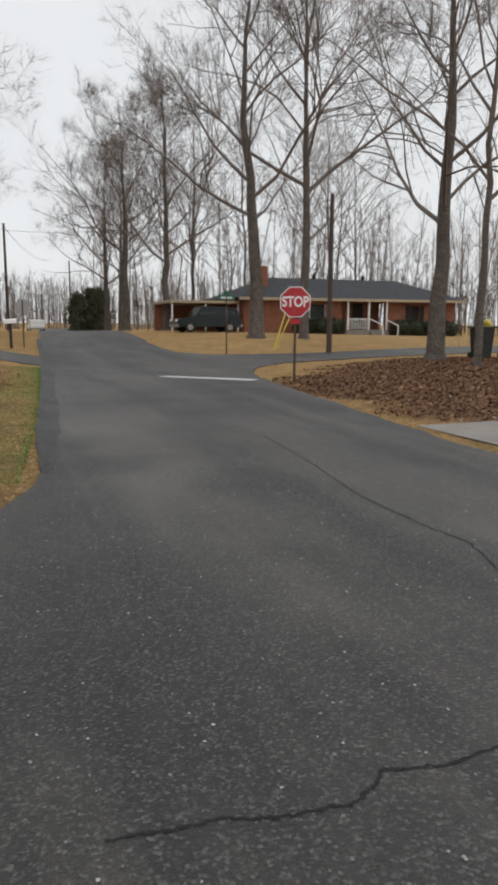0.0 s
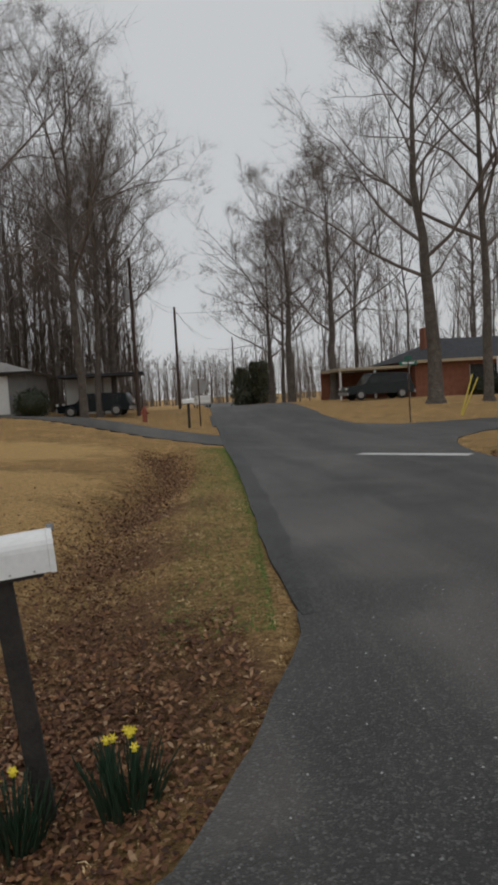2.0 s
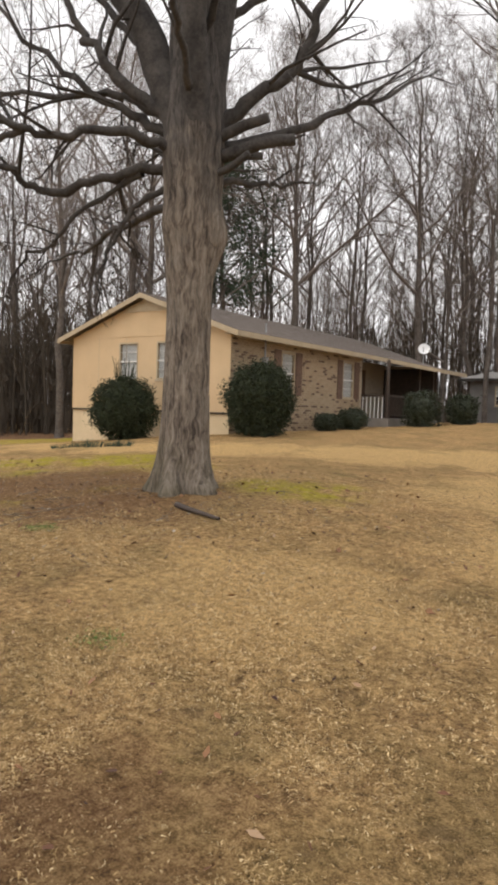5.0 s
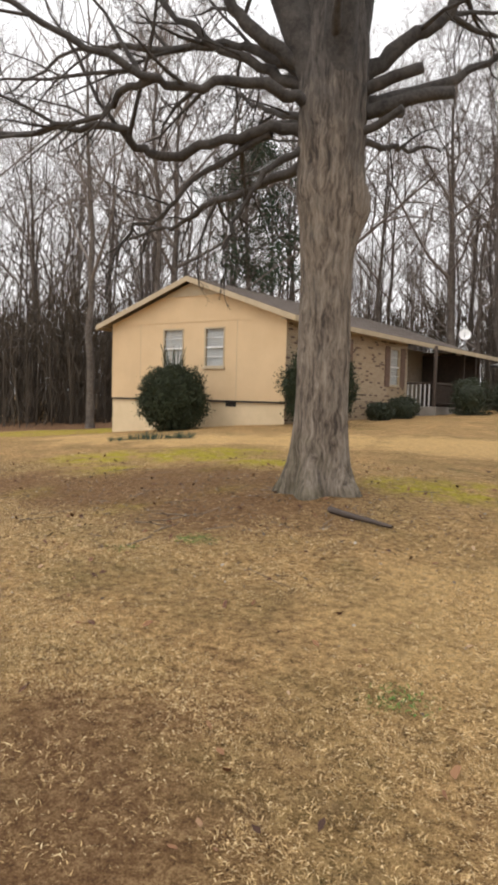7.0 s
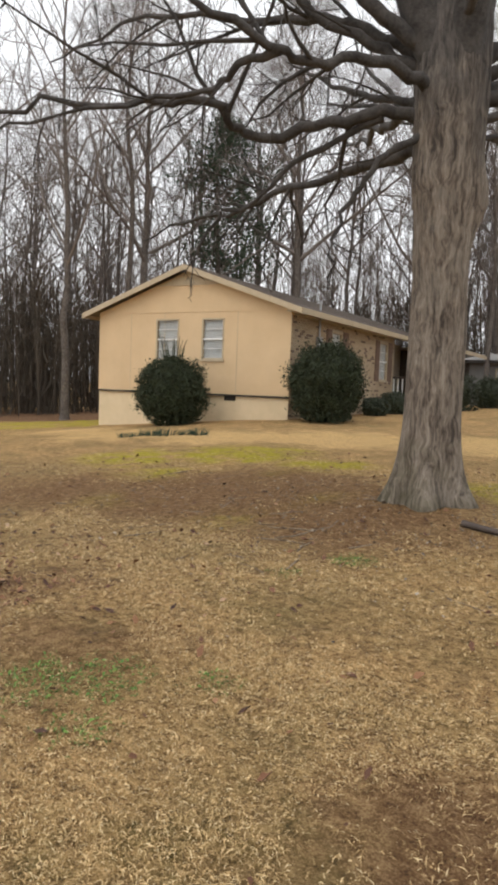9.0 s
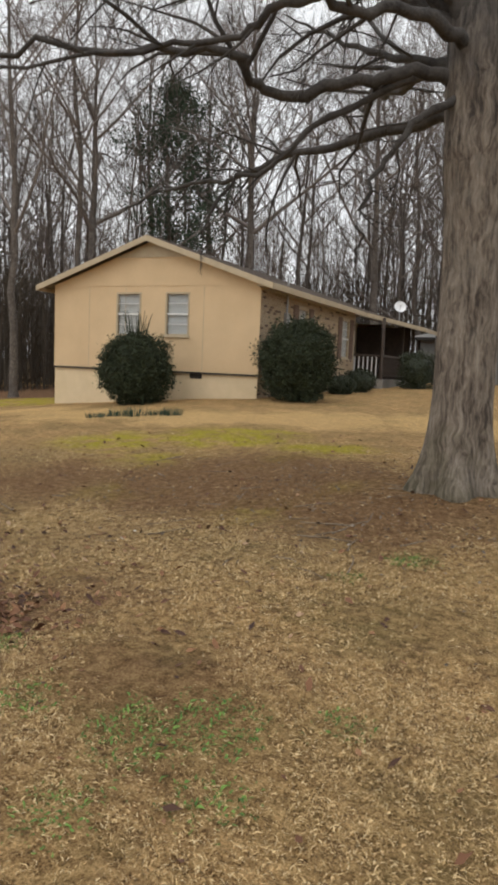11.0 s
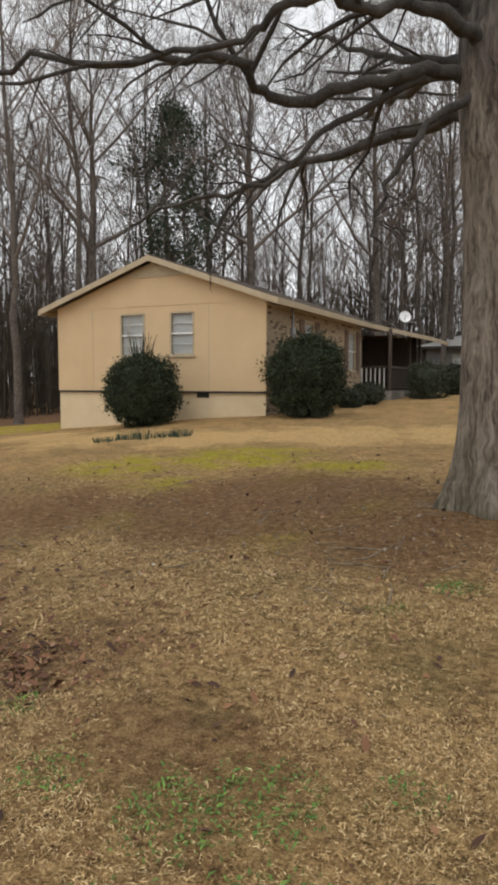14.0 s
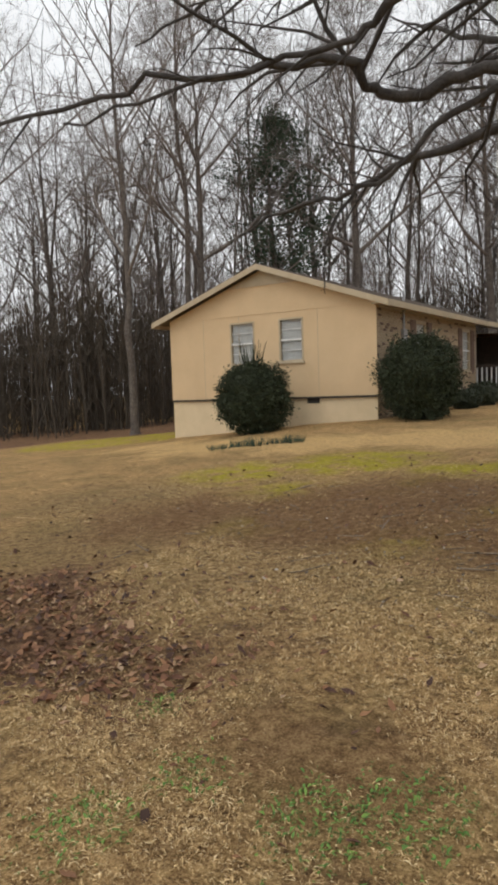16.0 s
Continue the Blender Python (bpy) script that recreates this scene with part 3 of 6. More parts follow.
# ---- trees ----
def tubes(paths):
    """Vertices and faces of tapered tubes; a path is (points, radii, sides)."""
    V, F, n0 = [], [], 0
    for pts, rad, k in paths:
        pts, rad = np.asarray(pts, float), np.asarray(rad, float)
        d = np.gradient(pts, axis=0)
        d /= np.linalg.norm(d, axis=1, keepdims=True) + 1e-9
        ref = np.array([0.0, 0, 1]) if abs(d[0, 2]) < 0.9 else np.array([1.0, 0, 0])
        u = np.cross(d, ref)
        u /= np.linalg.norm(u, axis=1, keepdims=True) + 1e-9
        w = np.cross(d, u)
        a = np.arange(k) * 2 * np.pi / k
        ring = pts[:, None] + rad[:, None, None] * (np.cos(a)[None, :, None] * u[:, None] + np.sin(a)[None, :, None] * w[:, None])
        V.append(ring.reshape(-1, 3))
        n = len(pts)
        i = n0 + np.arange(n * k).reshape(n, k)
        j = np.roll(i, -1, 1)
        q4 = np.stack([i[:-1], j[:-1], j[1:], i[1:]], -1)
        F.append((q4[:, :1] if k == 2 else q4).reshape(-1, 4))      # two sides: a flat twig
        n0 += n * k
    return np.concatenate(V), np.concatenate(F)


def fast_mesh(name, V, F, mat, smooth=True):
    me = bpy.data.meshes.new(name)
    k = F.shape[1]
    me.vertices.add(len(V))
    me.vertices.foreach_set("co", np.ascontiguousarray(V, dtype=np.float32).ravel())
    me.loops.add(F.size)
    me.loops.foreach_set("vertex_index", np.ascontiguousarray(F, dtype=np.int32).ravel())
    me.polygons.add(len(F))
    me.polygons.foreach_set("loop_start", np.arange(0, F.size, k, dtype=np.int32))
    me.update(calc_edges=True)
    me.validate()
    me.materials.append(mat)
    if smooth:
        me.polygons.foreach_set("use_smooth", [True] * len(me.polygons))
    return me


def bough(r, start, way, length, r0, r1, n, wander, lift):
    """Points and radii of one wandering bough."""
    p, d = np.array(start, float), np.array(way, float)
    d /= np.linalg.norm(d)
    pts, step = [p.copy()], length / n
    for _ in range(n):
        d = d + r.normal(0, wander, 3) + np.array([0, 0, lift])
        d /= np.linalg.norm(d)
        p = p + d * step
        pts.append(p.copy())
    return np.array(pts), np.linspace(r0, r1, n + 1), d


def sprout(r, out, pts, rad, level, last, spread, count, ratio, lift, sides, min_r):
    """Side shoots along a bough, and theirs in turn."""
    n = len(pts)
    length = np.linalg.norm(np.diff(pts, axis=0), axis=1).sum()
    for i in range(count[level]):
        f = r.uniform(0.2, 1.0)
        k = min(int(f * (n - 1)), n - 2)
        base = pts[k] + (pts[k + 1] - pts[k]) * (f * (n - 1) - k)
        along = pts[k + 1] - pts[k]
        along = along / (np.linalg.norm(along) + 1e-9)
        side = np.cross(along, r.normal(0, 1, 3))
        side /= np.linalg.norm(side) + 1e-9
        way = along * r.uniform(0.5, 1.1) + side * spread[level]
        ln = length * ratio[level] * r.uniform(0.55, 1.15) * (1.15 - 0.55 * f)
        r0 = max(min(rad[k] * 0.62, ln * 0.02), min_r)
        p, q, _ = bough(r, base, way, ln, r0, max(r0 * 0.3, min_r * 0.7), (0, 4, 2, 1)[level], 0.16, lift)
        out[level].append((p, q, sides[level]))
        if level < last:
            sprout(r, out, p, q, level + 1, last, spread, count, ratio, lift, sides, min_r)


def spikes(r, boughs, per, length, wid, lift):
    """Finest twigs: slender triangles that leave each bough at a slant, as one mesh's vertices and faces."""
    P = np.array([b[0] for b in boughs])
    m, n = P.shape[:2]
    t = r.uniform(0.1, 1.0, (m, per)) * (n - 1)
    i = np.minimum(t.astype(int), n - 2)
    row = np.arange(m)[:, None]
    a, b = P[row, i], P[row, i + 1]
    along = (b - a) / (np.linalg.norm(b - a, axis=2, keepdims=True) + 1e-9)
    base = a + (b - a) * (t - i)[..., None]
    way = along * r.uniform(0.4, 1.0, (m, per, 1)) + r.normal(0, 0.5, (m, per, 3)) + (0, 0, lift)
    way /= np.linalg.norm(way, axis=2, keepdims=True)
    side = np.cross(way, r.normal(0, 1, way.shape))
    side *= wid / (np.linalg.norm(side, axis=2, keepdims=True) + 1e-9)
    tip = base + way * length * r.uniform(0.5, 1.3, (m, per, 1))
    V = np.stack([base - side, base + side, tip], 2).reshape(-1, 3)
    return V, np.arange(len(V)).reshape(-1, 3)


def tree_meshes(seed, height, girth, fork, limbs, counts, min_r=0.006, style=0.5, droop=0.03):
    """Trunk and crown of a bare broadleaf tree: a stout bole that divides into rising limbs."""
    r = np.random.default_rng(seed)
    n = 16
    z = np.linspace(0, 1, n)
    wob = np.cumsum(r.normal(0, 0.004 * height, (n, 2)), 0) * (z[:, None] > 0.15)
    pts = np.concatenate([wob, (z * height * 0.93)[:, None]], 1)
    above = np.clip((z - fork) / (1 - fork), 0, 1)
    rad = girth * 0.5 * np.where(z < fork, 1 - 0.3 * z / fork, 0.7 * (1 - above) ** 1.25) + 0.014
    rad[0] *= 1.5
    pts = np.insert(pts, 1, [0, 0, 0.35], 0)
    rad = np.insert(rad, 1, girth * 0.54)
    out = [[], [], [], []]
    for i in range(limbs):
        g = (i + r.uniform(0, 1)) / limbs * 0.93
        f = fork + (1 - fork) * g * 0.9
        k = f * (len(pts) - 2) + 1
        a = min(int(k), len(pts) - 2)
        base = pts[a] + (pts[a + 1] - pts[a]) * (k - a)
        az = i * 2.4 + r.uniform(-0.5, 0.5)
        ln = height * (0.56 - 0.40 * g) * (1 - 0.35 * fork) * r.uniform(0.7, 1.12)
        r0 = min(rad[a] * 0.62, ln * 0.0095 + 0.006)
        p, q, _ = bough(r, base, (math.cos(az), math.sin(az), style + 1.2 * g + r.uniform(-0.2, 0.3)), ln, r0, 0.010, 6, 0.15, droop * 2)
        out[0].append((p, q, 4))
        sprout(r, out, p, q, 1, 2, (0, 0.8, 0.95), (0, *counts[:2]), (0, 0.50, 0.55), droop * 1.2, (4, 3, 2), min_r)
    tv, tf = tubes([(pts, rad, 10)])
    cv, cf = tubes([p for lv in out for p in lv])
    sv, sf = spikes(r, out[2], counts[2], height * 0.05, min_r * 0.75, 0.3)
    return (fast_mesh("trunk", tv, tf, M["bark"]), fast_mesh("crown", cv, cf, M["twig"]), fast_mesh("spray", sv, sf, M["twig"], False))


TREES = {}
for key, args in {
        "tall_a": (1, 23, 0.52, 0.34, 15, (9, 7, 12)), "tall_b": (2, 24, 0.5, 0.30, 15, (9, 7, 12)),
        "wide_a": (3, 20, 0.68, 0.24, 17, (9, 7, 13)), "wide_b": (4, 23, 0.8, 0.26, 17, (9, 7, 13)),
        "yard": (8, 25, 0.85, 0.28, 18, (9, 7, 13)), "wood_a": (5, 21, 0.30, 0.28, 13, (6, 4, 4)), "wood_b": (6, 23, 0.27, 0.36, 13, (6, 4, 4)), "wood_c": (7, 17, 0.20, 0.20, 12, (6, 4, 4))}.items():
    TREES[key] = tree_meshes(*args, min_r=0.0058 if key[:4] == "wood" else 0.006, style={"wide": 0.45, "tall": 0.85, "yard": 0.8, "wood": 0.75}[key[:4]], droop=0.022)


def tree(key, x, y, scale, rz, label, group="", sink=0.08):
    t = thing("tree", label, "tree", (x, y, h(x, y) - sink), rz, group)
    t.scale = (scale, scale, scale)
    link("trunk", TREES[key][0], t)
    link("crown", TREES[key][1], t)
    link("spray", TREES[key][2], t)
    return t


# single trees round the road and the houses
for key, x, y, s, rz, label in [
        ("wide_b", *rd(28.4, 17.0), 1.0, 40, "tall bare broadleaf tree on the tan lawn across the side street"),
        ("tall_a", *rd(31.0, 16.4), 1.0, 10, "slim bare tree in front of the red brick house"),
        ("wide_a", *rd(28.5, -0.4), 0.85, 120, "bare tree standing in fallen leaves"),
        ("wood_a", *rd(28.3, -2.9), 0.8, 0, "thin leaning bare tree beside the bins"),
        ("wide_a", *rd(27.1, 34.0), 1.0, 200, "broad bare tree beside the parked car"),
        ("wide_b", *rd(25.6, 44.0), 0.95, 300, "bare roadside tree with spreading boughs"),
        ("wide_a", *rd(25.0, 52.0), 0.95, 20, "bare roadside tree with spreading boughs"),
        ("tall_b", *rd(27.5, 60.0), 0.9, 80, "bare tree farther along the road"),
        ("yard", 6.9, 12.9, 0.95, 77, "tall bare tree on the lawn by the grey house"),
        ("tall_a", 10.9, 19.5, 0.9, 150, "tall bare tree beside the driveway"),
        ("tall_b", 11.4, 24.6, 0.76, 30, "bare tree near the road"),
        ("tall_a", 12.2, 29.0, 0.76, 260, "bare tree near the road"),
        ("tall_b", 11.6, 34.0, 0.8, 200, "bare tree near the road"),
        ("wood_a", -11.4, 3.6, 1.0, 0, "pale-barked bare tree behind the house"),
        ("tall_a", -8.2, 16.5, 0.95, 33, "tall forked bare tree behind the house"),
        ("tall_b", -2.6, 20.5, 0.95, 210, "tall bare tree behind the house"),
        ("tall_a", -14.5, 12.0, 0.95, 290, "tall bare tree at the edge of the wood"),
        ("wood_b", -1.0, 24.0, 1.0, 120, "slim bare tree behind the house")]:
    tree(key, x, y, s, rz, label)
r = random.Random(11)


def wood(x0, x1, y0, y1, count, label, keys=("wood_a", "wood_b", "wood_c"), lo=0.85, hi=1.2):
    for _ in range(count):
        tree(r.choice(keys), r.uniform(x0, x1), r.uniform(y0, y1), r.uniform(lo, hi), r.uniform(0, 360), label, "trees of the wood", 0.2)


wood(-34, -12, 9, 34, 38, "bare woodland tree behind the house")
wood(-11, 1, 22, 40, 18, "bare woodland tree behind the house")
wood(0, 12, 30, 46, 14, "bare woodland tree behind the grey house")
wood(34, 60, 42, 60, 14, "bare woodland tree behind the brick house")
wood(50, 62, -4, 40, 9, "bare woodland tree beyond the yard")
wood(-42, -20, -12, 12, 15, "bare woodland tree beyond the lawn")


# ---- far woods: one mass of stems and twigs ----
def stack(protos, places):
    """Copies of a few meshes (vertices, faces), each turned, scaled and set down, as one mesh."""
    V, F, n0 = [], [], 0
    for i, (x, y, z, s, a) in enumerate(places):
        v, f = protos[i % len(protos)]
        ca, sa = math.cos(a), math.sin(a)
        V.append(v @ np.array([[ca, sa, 0], [-sa, ca, 0], [0, 0, 1]]) * s + (x, y, z))
        F.append(f + n0)
        n0 += len(v)
    return np.concatenate(V), np.concatenate(F)


def stem_protos(count, seed, ht, boughs, twigs, rad0, low):
    q = np.random.default_rng(seed)
    protos = []
    for _ in range(count):
        p, rad, _ = bough(q, (0, 0, 0), (0, 0, 1), ht, rad0, 0.02, 6, 0.05, 0.05)
        paths = [(p, rad, 4)]
        for _ in range(boughs):
            i = min(int(q.uniform(low, 1) * 6), 5)
            az = q.uniform(0, 6.28)
            b, br, _ = bough(q, p[i], (math.cos(az), math.sin(az), q.uniform(0.5, 1.8)), ht * 0.28 * q.uniform(0.5, 1), rad0 * 0.2, 0.012, 2, 0.2, 0.06)
            paths.append((b, br, 3))
            for _ in range(twigs):
                az = q.uniform(0, 6.28)
                c, cr, _ = bough(q, b[q.integers(0, 3)], (math.cos(az), math.sin(az), q.uniform(0.3, 1.8)), ht * 0.12 * q.uniform(0.6, 1.2), 0.012, 0.006, 1, 0.2, 0.06)
                paths.append((c, cr, 2))
        protos.append(tubes(paths))
    return protos


def scatter(q, areas, lo, hi):
    pl = []
    for x0, x1, y0, y1, k in areas:
        x, y = q.uniform(x0, x1, k), q.uniform(y0, y1, k)
        z = land(x, y) - 0.3
        pl += list(zip(x, y, z, q.uniform(lo, hi, k), q.uniform(0, 6.28, k)))
    return pl


def far_woods():
    q = np.random.default_rng(9)
    V, F = stack(stem_protos(8, 3, 16, 14, 9, 0.10, 0.25), scatter(q, [(-60, 12, 40, 70, 380), (30, 110, 62, 95, 130), (-80, -42, -30, 45, 300), (62, 110, -30, 60, 70), (-12, 15, 50, 112, 70)], 0.7, 1.25))
    tagged(new("far_woods", fast_mesh("far_woods", V, F, M["twig"])), "grey-brown bare woods in the distance", "woods", kind="stuff")
    V, F = stack(stem_protos(6, 5, 8, 14, 4, 0.08, 0.15), scatter(q, [(-10, 60, 112, 150, 420), (60, 130, 96, 130, 120)], 0.8, 1.4))
    tagged(new("far_tree_line", fast_mesh("far_tree_line", V, F, M["twig"])), "low bare tree line at the end of the road", "woods", kind="stuff")
    # brush at the foot of the woods
    V, F = stack(stem_protos(6, 7, 4.2, 10, 6, 0.026, 0.03), scatter(q, [(-44, -15, 7, 26, 620), (-26, -15, 3, 10, 90), (-15, 1, 24, 34, 170), (2, 14, 34, 48, 100), (-50, -22, -14, 8, 380), (34, 66, 42, 56, 110), (52, 66, -6, 42, 70)], 0.7, 1.7))
    tagged(new("undergrowth", fast_mesh("undergrowth", V, F, M["brush"])), "dense dark bare undergrowth at the wood's edge", "undergrowth", kind="stuff")


far_woods()


# ---- the tan house ----
HL = 14.4                 # length
SID, EAVE, RIDGE = 0.60, 2.90, 4.17
SLOPE = (RIDGE - EAVE) / 3.65
house = thing("house", "one-storey tan house with a cream gable and mixed brick front", "house")


def roof_z(x):
    return RIDGE - SLOPE * abs(x + 3.25)


def wall_with_holes(poly_u, z0, z1, holes, place, thick, bm):
    """A wall in the u-z plane, cut into blocks round its openings."""
    u0, u1 = poly_u
    cuts = sorted({u0, u1, *[v for hl in holes for v in hl[:2]]})
    for a, b in zip(cuts, cuts[1:]):
        mids = [hl for hl in holes if hl[0] <= (a + b) / 2 <= hl[1]]
        zs = [z0]
        for hl in sorted(mids, key=lambda q: q[2]):
            zs += [hl[2], hl[3]]
        zs.append(z1)
        for lo, hi in zip(zs[::2], zs[1::2]):
            place(bm, a, b, lo, hi, thick)
    bmesh.ops.remove_doubles(bm, verts=bm.verts, dist=0.0005)
    return bm


def on_gable(bm, a, b, lo, hi, t):
    box((a, 0.0, lo), (b, t, hi), 0, bm)


def on_front(bm, a, b, lo, hi, t):
    box((-t, a, lo), (0.0, b, hi), 0, bm)


GW = [(-4.35, -3.55, 1.52, 2.69), (-2.77, -2.04, 1.55, 2.69)]     # gable windows
FW = [(2.65, 3.45, 1.25, 2.55), (6.75, 7.6, 1.25, 2.55)]          # front windows
bm = wall_with_holes((-6.5, 0.0), SID, 2.86, GW, on_gable, 0.14, bmesh.new())
part("gable_wall", bm, M["cream"], house, "cream painted panel siding")
gable = prism([(-6.5, 2.861), (0.0, 2.861), (0.0, roof_z(0) - 0.14), (-3.25, RIDGE - 0.14), (-6.5, roof_z(-6.5) - 0.14)], -0.012, 0.13, "y")
part("gable_top", gable, M["cream"], house, "cream painted gable panel")
part("gable_vent", prism([(-4.35, RIDGE - 0.56), (-2.15, RIDGE - 0.56), (-3.25, RIDGE - 0.18)], -0.04, -0.01, "y"), M["trim"], house, "flat triangular louvre under the ridge")
part("band", box((-6.5, -0.03, SID - 0.035), (0.0, 0.02, SID + 0.012)), M["wood_dark"], house, "dark drip edge below the siding")
for a in (-5.28, -4.06, -1.62):
    part("batten", box((a, -0.004, SID + 0.02), (a + 0.012, 0.005, 2.85)), M["trim"], house)
part("foundation", box((-6.49, 0.03, -1.0), (-0.02, 0.2, SID - 0.03)), M["cream_block"], house, "cream painted block foundation")
# solid slab; its near-black colour imitates the shade inside the opening
vent = part("foundation_vent", box((-1.98, 0.02, 0.44), (-1.62, 0.06, 0.58)), M["dark_inside"], house, "crawlspace vent with its inner shade painted dark")
bm = wall_with_holes((0.142, HL), -0.3, 2.84, FW + [(8.3, 13.5, 0.3, 2.84)], on_front, 0.16, bmesh.new())
front = part("front_wall", bm, M["mortar"], house, "tan mixed brick front wall")
part("back_wall", box((-6.5, 0.15, -1.0), (-6.36, HL, 2.9)), M["cream"], house)
part("end_wall", box((-6.36, HL - 0.15, -1.0), (-0.17, HL, 2.9)), M["cream"], house)
part("floor_slab", box((-6.3, 0.25, 0.3), (-0.2, HL - 0.2, 0.5)), M["dark_inside"], house)
part("porch_back", box((-1.6, 8.3, 0.4), (-1.45, 13.5, 2.9)), M["mortar"], house, "shaded brick wall behind the porch")
part("porch_door", box((-1.445, 10.6, 0.56), (-1.40, 11.5, 2.55), 0.01), M["shutter"], house, "brown panelled front door")


def roof_slab(name, quad, thick, mat, label=""):
    """A sloping slab from four corners."""
    bm = bmesh.new()
    a = [bm.verts.new(p) for p in quad]
    b = [bm.verts.new((p[0], p[1], p[2] - thick)) for p in quad]
    bm.faces.new(a)
    bm.faces.new(b[::-1])
    for i in range(4):
        bm.faces.new((a[i], b[i], b[(i + 1) % 4], a[(i + 1) % 4]))
    bmesh.ops.recalc_face_normals(bm, faces=bm.faces)
    return part(name, bm, mat, house, label)


Y0, Y1 = -0.28, HL + 0.28
roof_e = roof_slab("roof", [(-3.25, Y0, RIDGE), (0.42, Y0, EAVE), (0.42, Y1, EAVE), (-3.25, Y1, RIDGE)], 0.06, M["shingle"], "brown-grey shingle roof slope")
roof_w = roof_slab("roof", [(-3.25, Y0, RIDGE), (-3.25, Y1, RIDGE), (-6.92, Y1, EAVE), (-6.92, Y0, EAVE)], 0.06, M["shingle"], "brown-grey shingle roof slope")
roof_slab("porch_roof", [(0.425, 8.1, EAVE + 0.003), (1.95, 10.9, EAVE - 0.33), (1.95, HL, EAVE - 0.33), (0.425, HL, EAVE + 0.003)], 0.06, M["shingle"], "lower shingle roof over the porch")
for a, b in (((-3.25, RIDGE), (0.44, EAVE - 0.006)), ((-3.25, RIDGE), (-6.94, EAVE - 0.006))):
    bm = bmesh.new()
    pts = [(a[0], Y0 - 0.03, a[1] - 0.02), (b[0], Y0 - 0.03, b[1] - 0.02), (b[0], Y0 - 0.03, b[1] - 0.17), (a[0], Y0 - 0.03, a[1] - 0.17)]
    f = [bm.verts.new(p) for p in pts]
    g = [bm.verts.new((p[0], p[1] + 0.027, p[2])) for p in pts]
    bm.faces.new(f)
    bm.faces.new(g[::-1])
    for i in range(4):
        bm.faces.new((f[i], g[i], g[(i + 1) % 4], f[(i + 1) % 4]))
    bmesh.ops.recalc_face_normals(bm, faces=bm.faces)
    part("rake_board", bm, M["trim"], house, "pale rake board along the gable")
part("fascia", box((0.425, Y0, EAVE - 0.17), (0.45, 8.1, EAVE - 0.02)), M["trim"], house, "pale fascia board")
part("fascia", box((-6.95, Y0, EAVE - 0.17), (-6.925, Y1, EAVE - 0.02)), M["trim"], house, "pale fascia board")
part("soffit", box((0.0, Y0, EAVE - 0.1), (0.42, 8.1, EAVE - 0.075)), M["trim"], house)
bm = bmesh.new()
for p, q in (((0.43, 8.1, EAVE), (1.97, 10.9, EAVE - 0.33)), ((1.97, 10.9, EAVE - 0.33), (1.97, HL, EAVE - 0.33))):
    p, q = Vector(p), Vector(q)
    a = [bm.verts.new(v) for v in (p + Vector((0.012, -0.01, -0.02)), q + Vector((0.012, -0.01, -0.02)), q + Vector((0.012, -0.01, -0.16)), p + Vector((0.012, -0.01, -0.16)))]
    b = [bm.verts.new(v.co + Vector((-0.03, 0.02, 0))) for v in a]
    bm.faces.new(a)
    bm.faces.new(b[::-1])
    for i in range(4):
        bm.faces.new((a[i], b[i], b[(i + 1) % 4], a[(i + 1) % 4]))
bmesh.ops.recalc_face_normals(bm, faces=bm.faces)
part("porch_fascia", bm, M["trim"], house, "pale fascia of the porch roof")
# shingle courses as thin proud steps on the visible slope
for k in range(1, 27):
    f = k / 27
    x, z = -3.25 + 3.67 * f, RIDGE + (EAVE - RIDGE) * f
    bm = bmesh.new()
    dx, dz = -0.135, 0.135 * SLOPE
    v = [bm.verts.new(p) for p in ((x, Y0, z + 0.012), (x, Y1, z + 0.012), (x + dx, Y1, z + dz + 0.003), (x + dx, Y0, z + dz + 0.003), (x, Y0, z), (x, Y1, z))]
    bm.faces.new(v[:4])
    bm.faces.new((v[0], v[4], v[5], v[1]))
    part("shingle", bm, M["shingle"], roof_e)


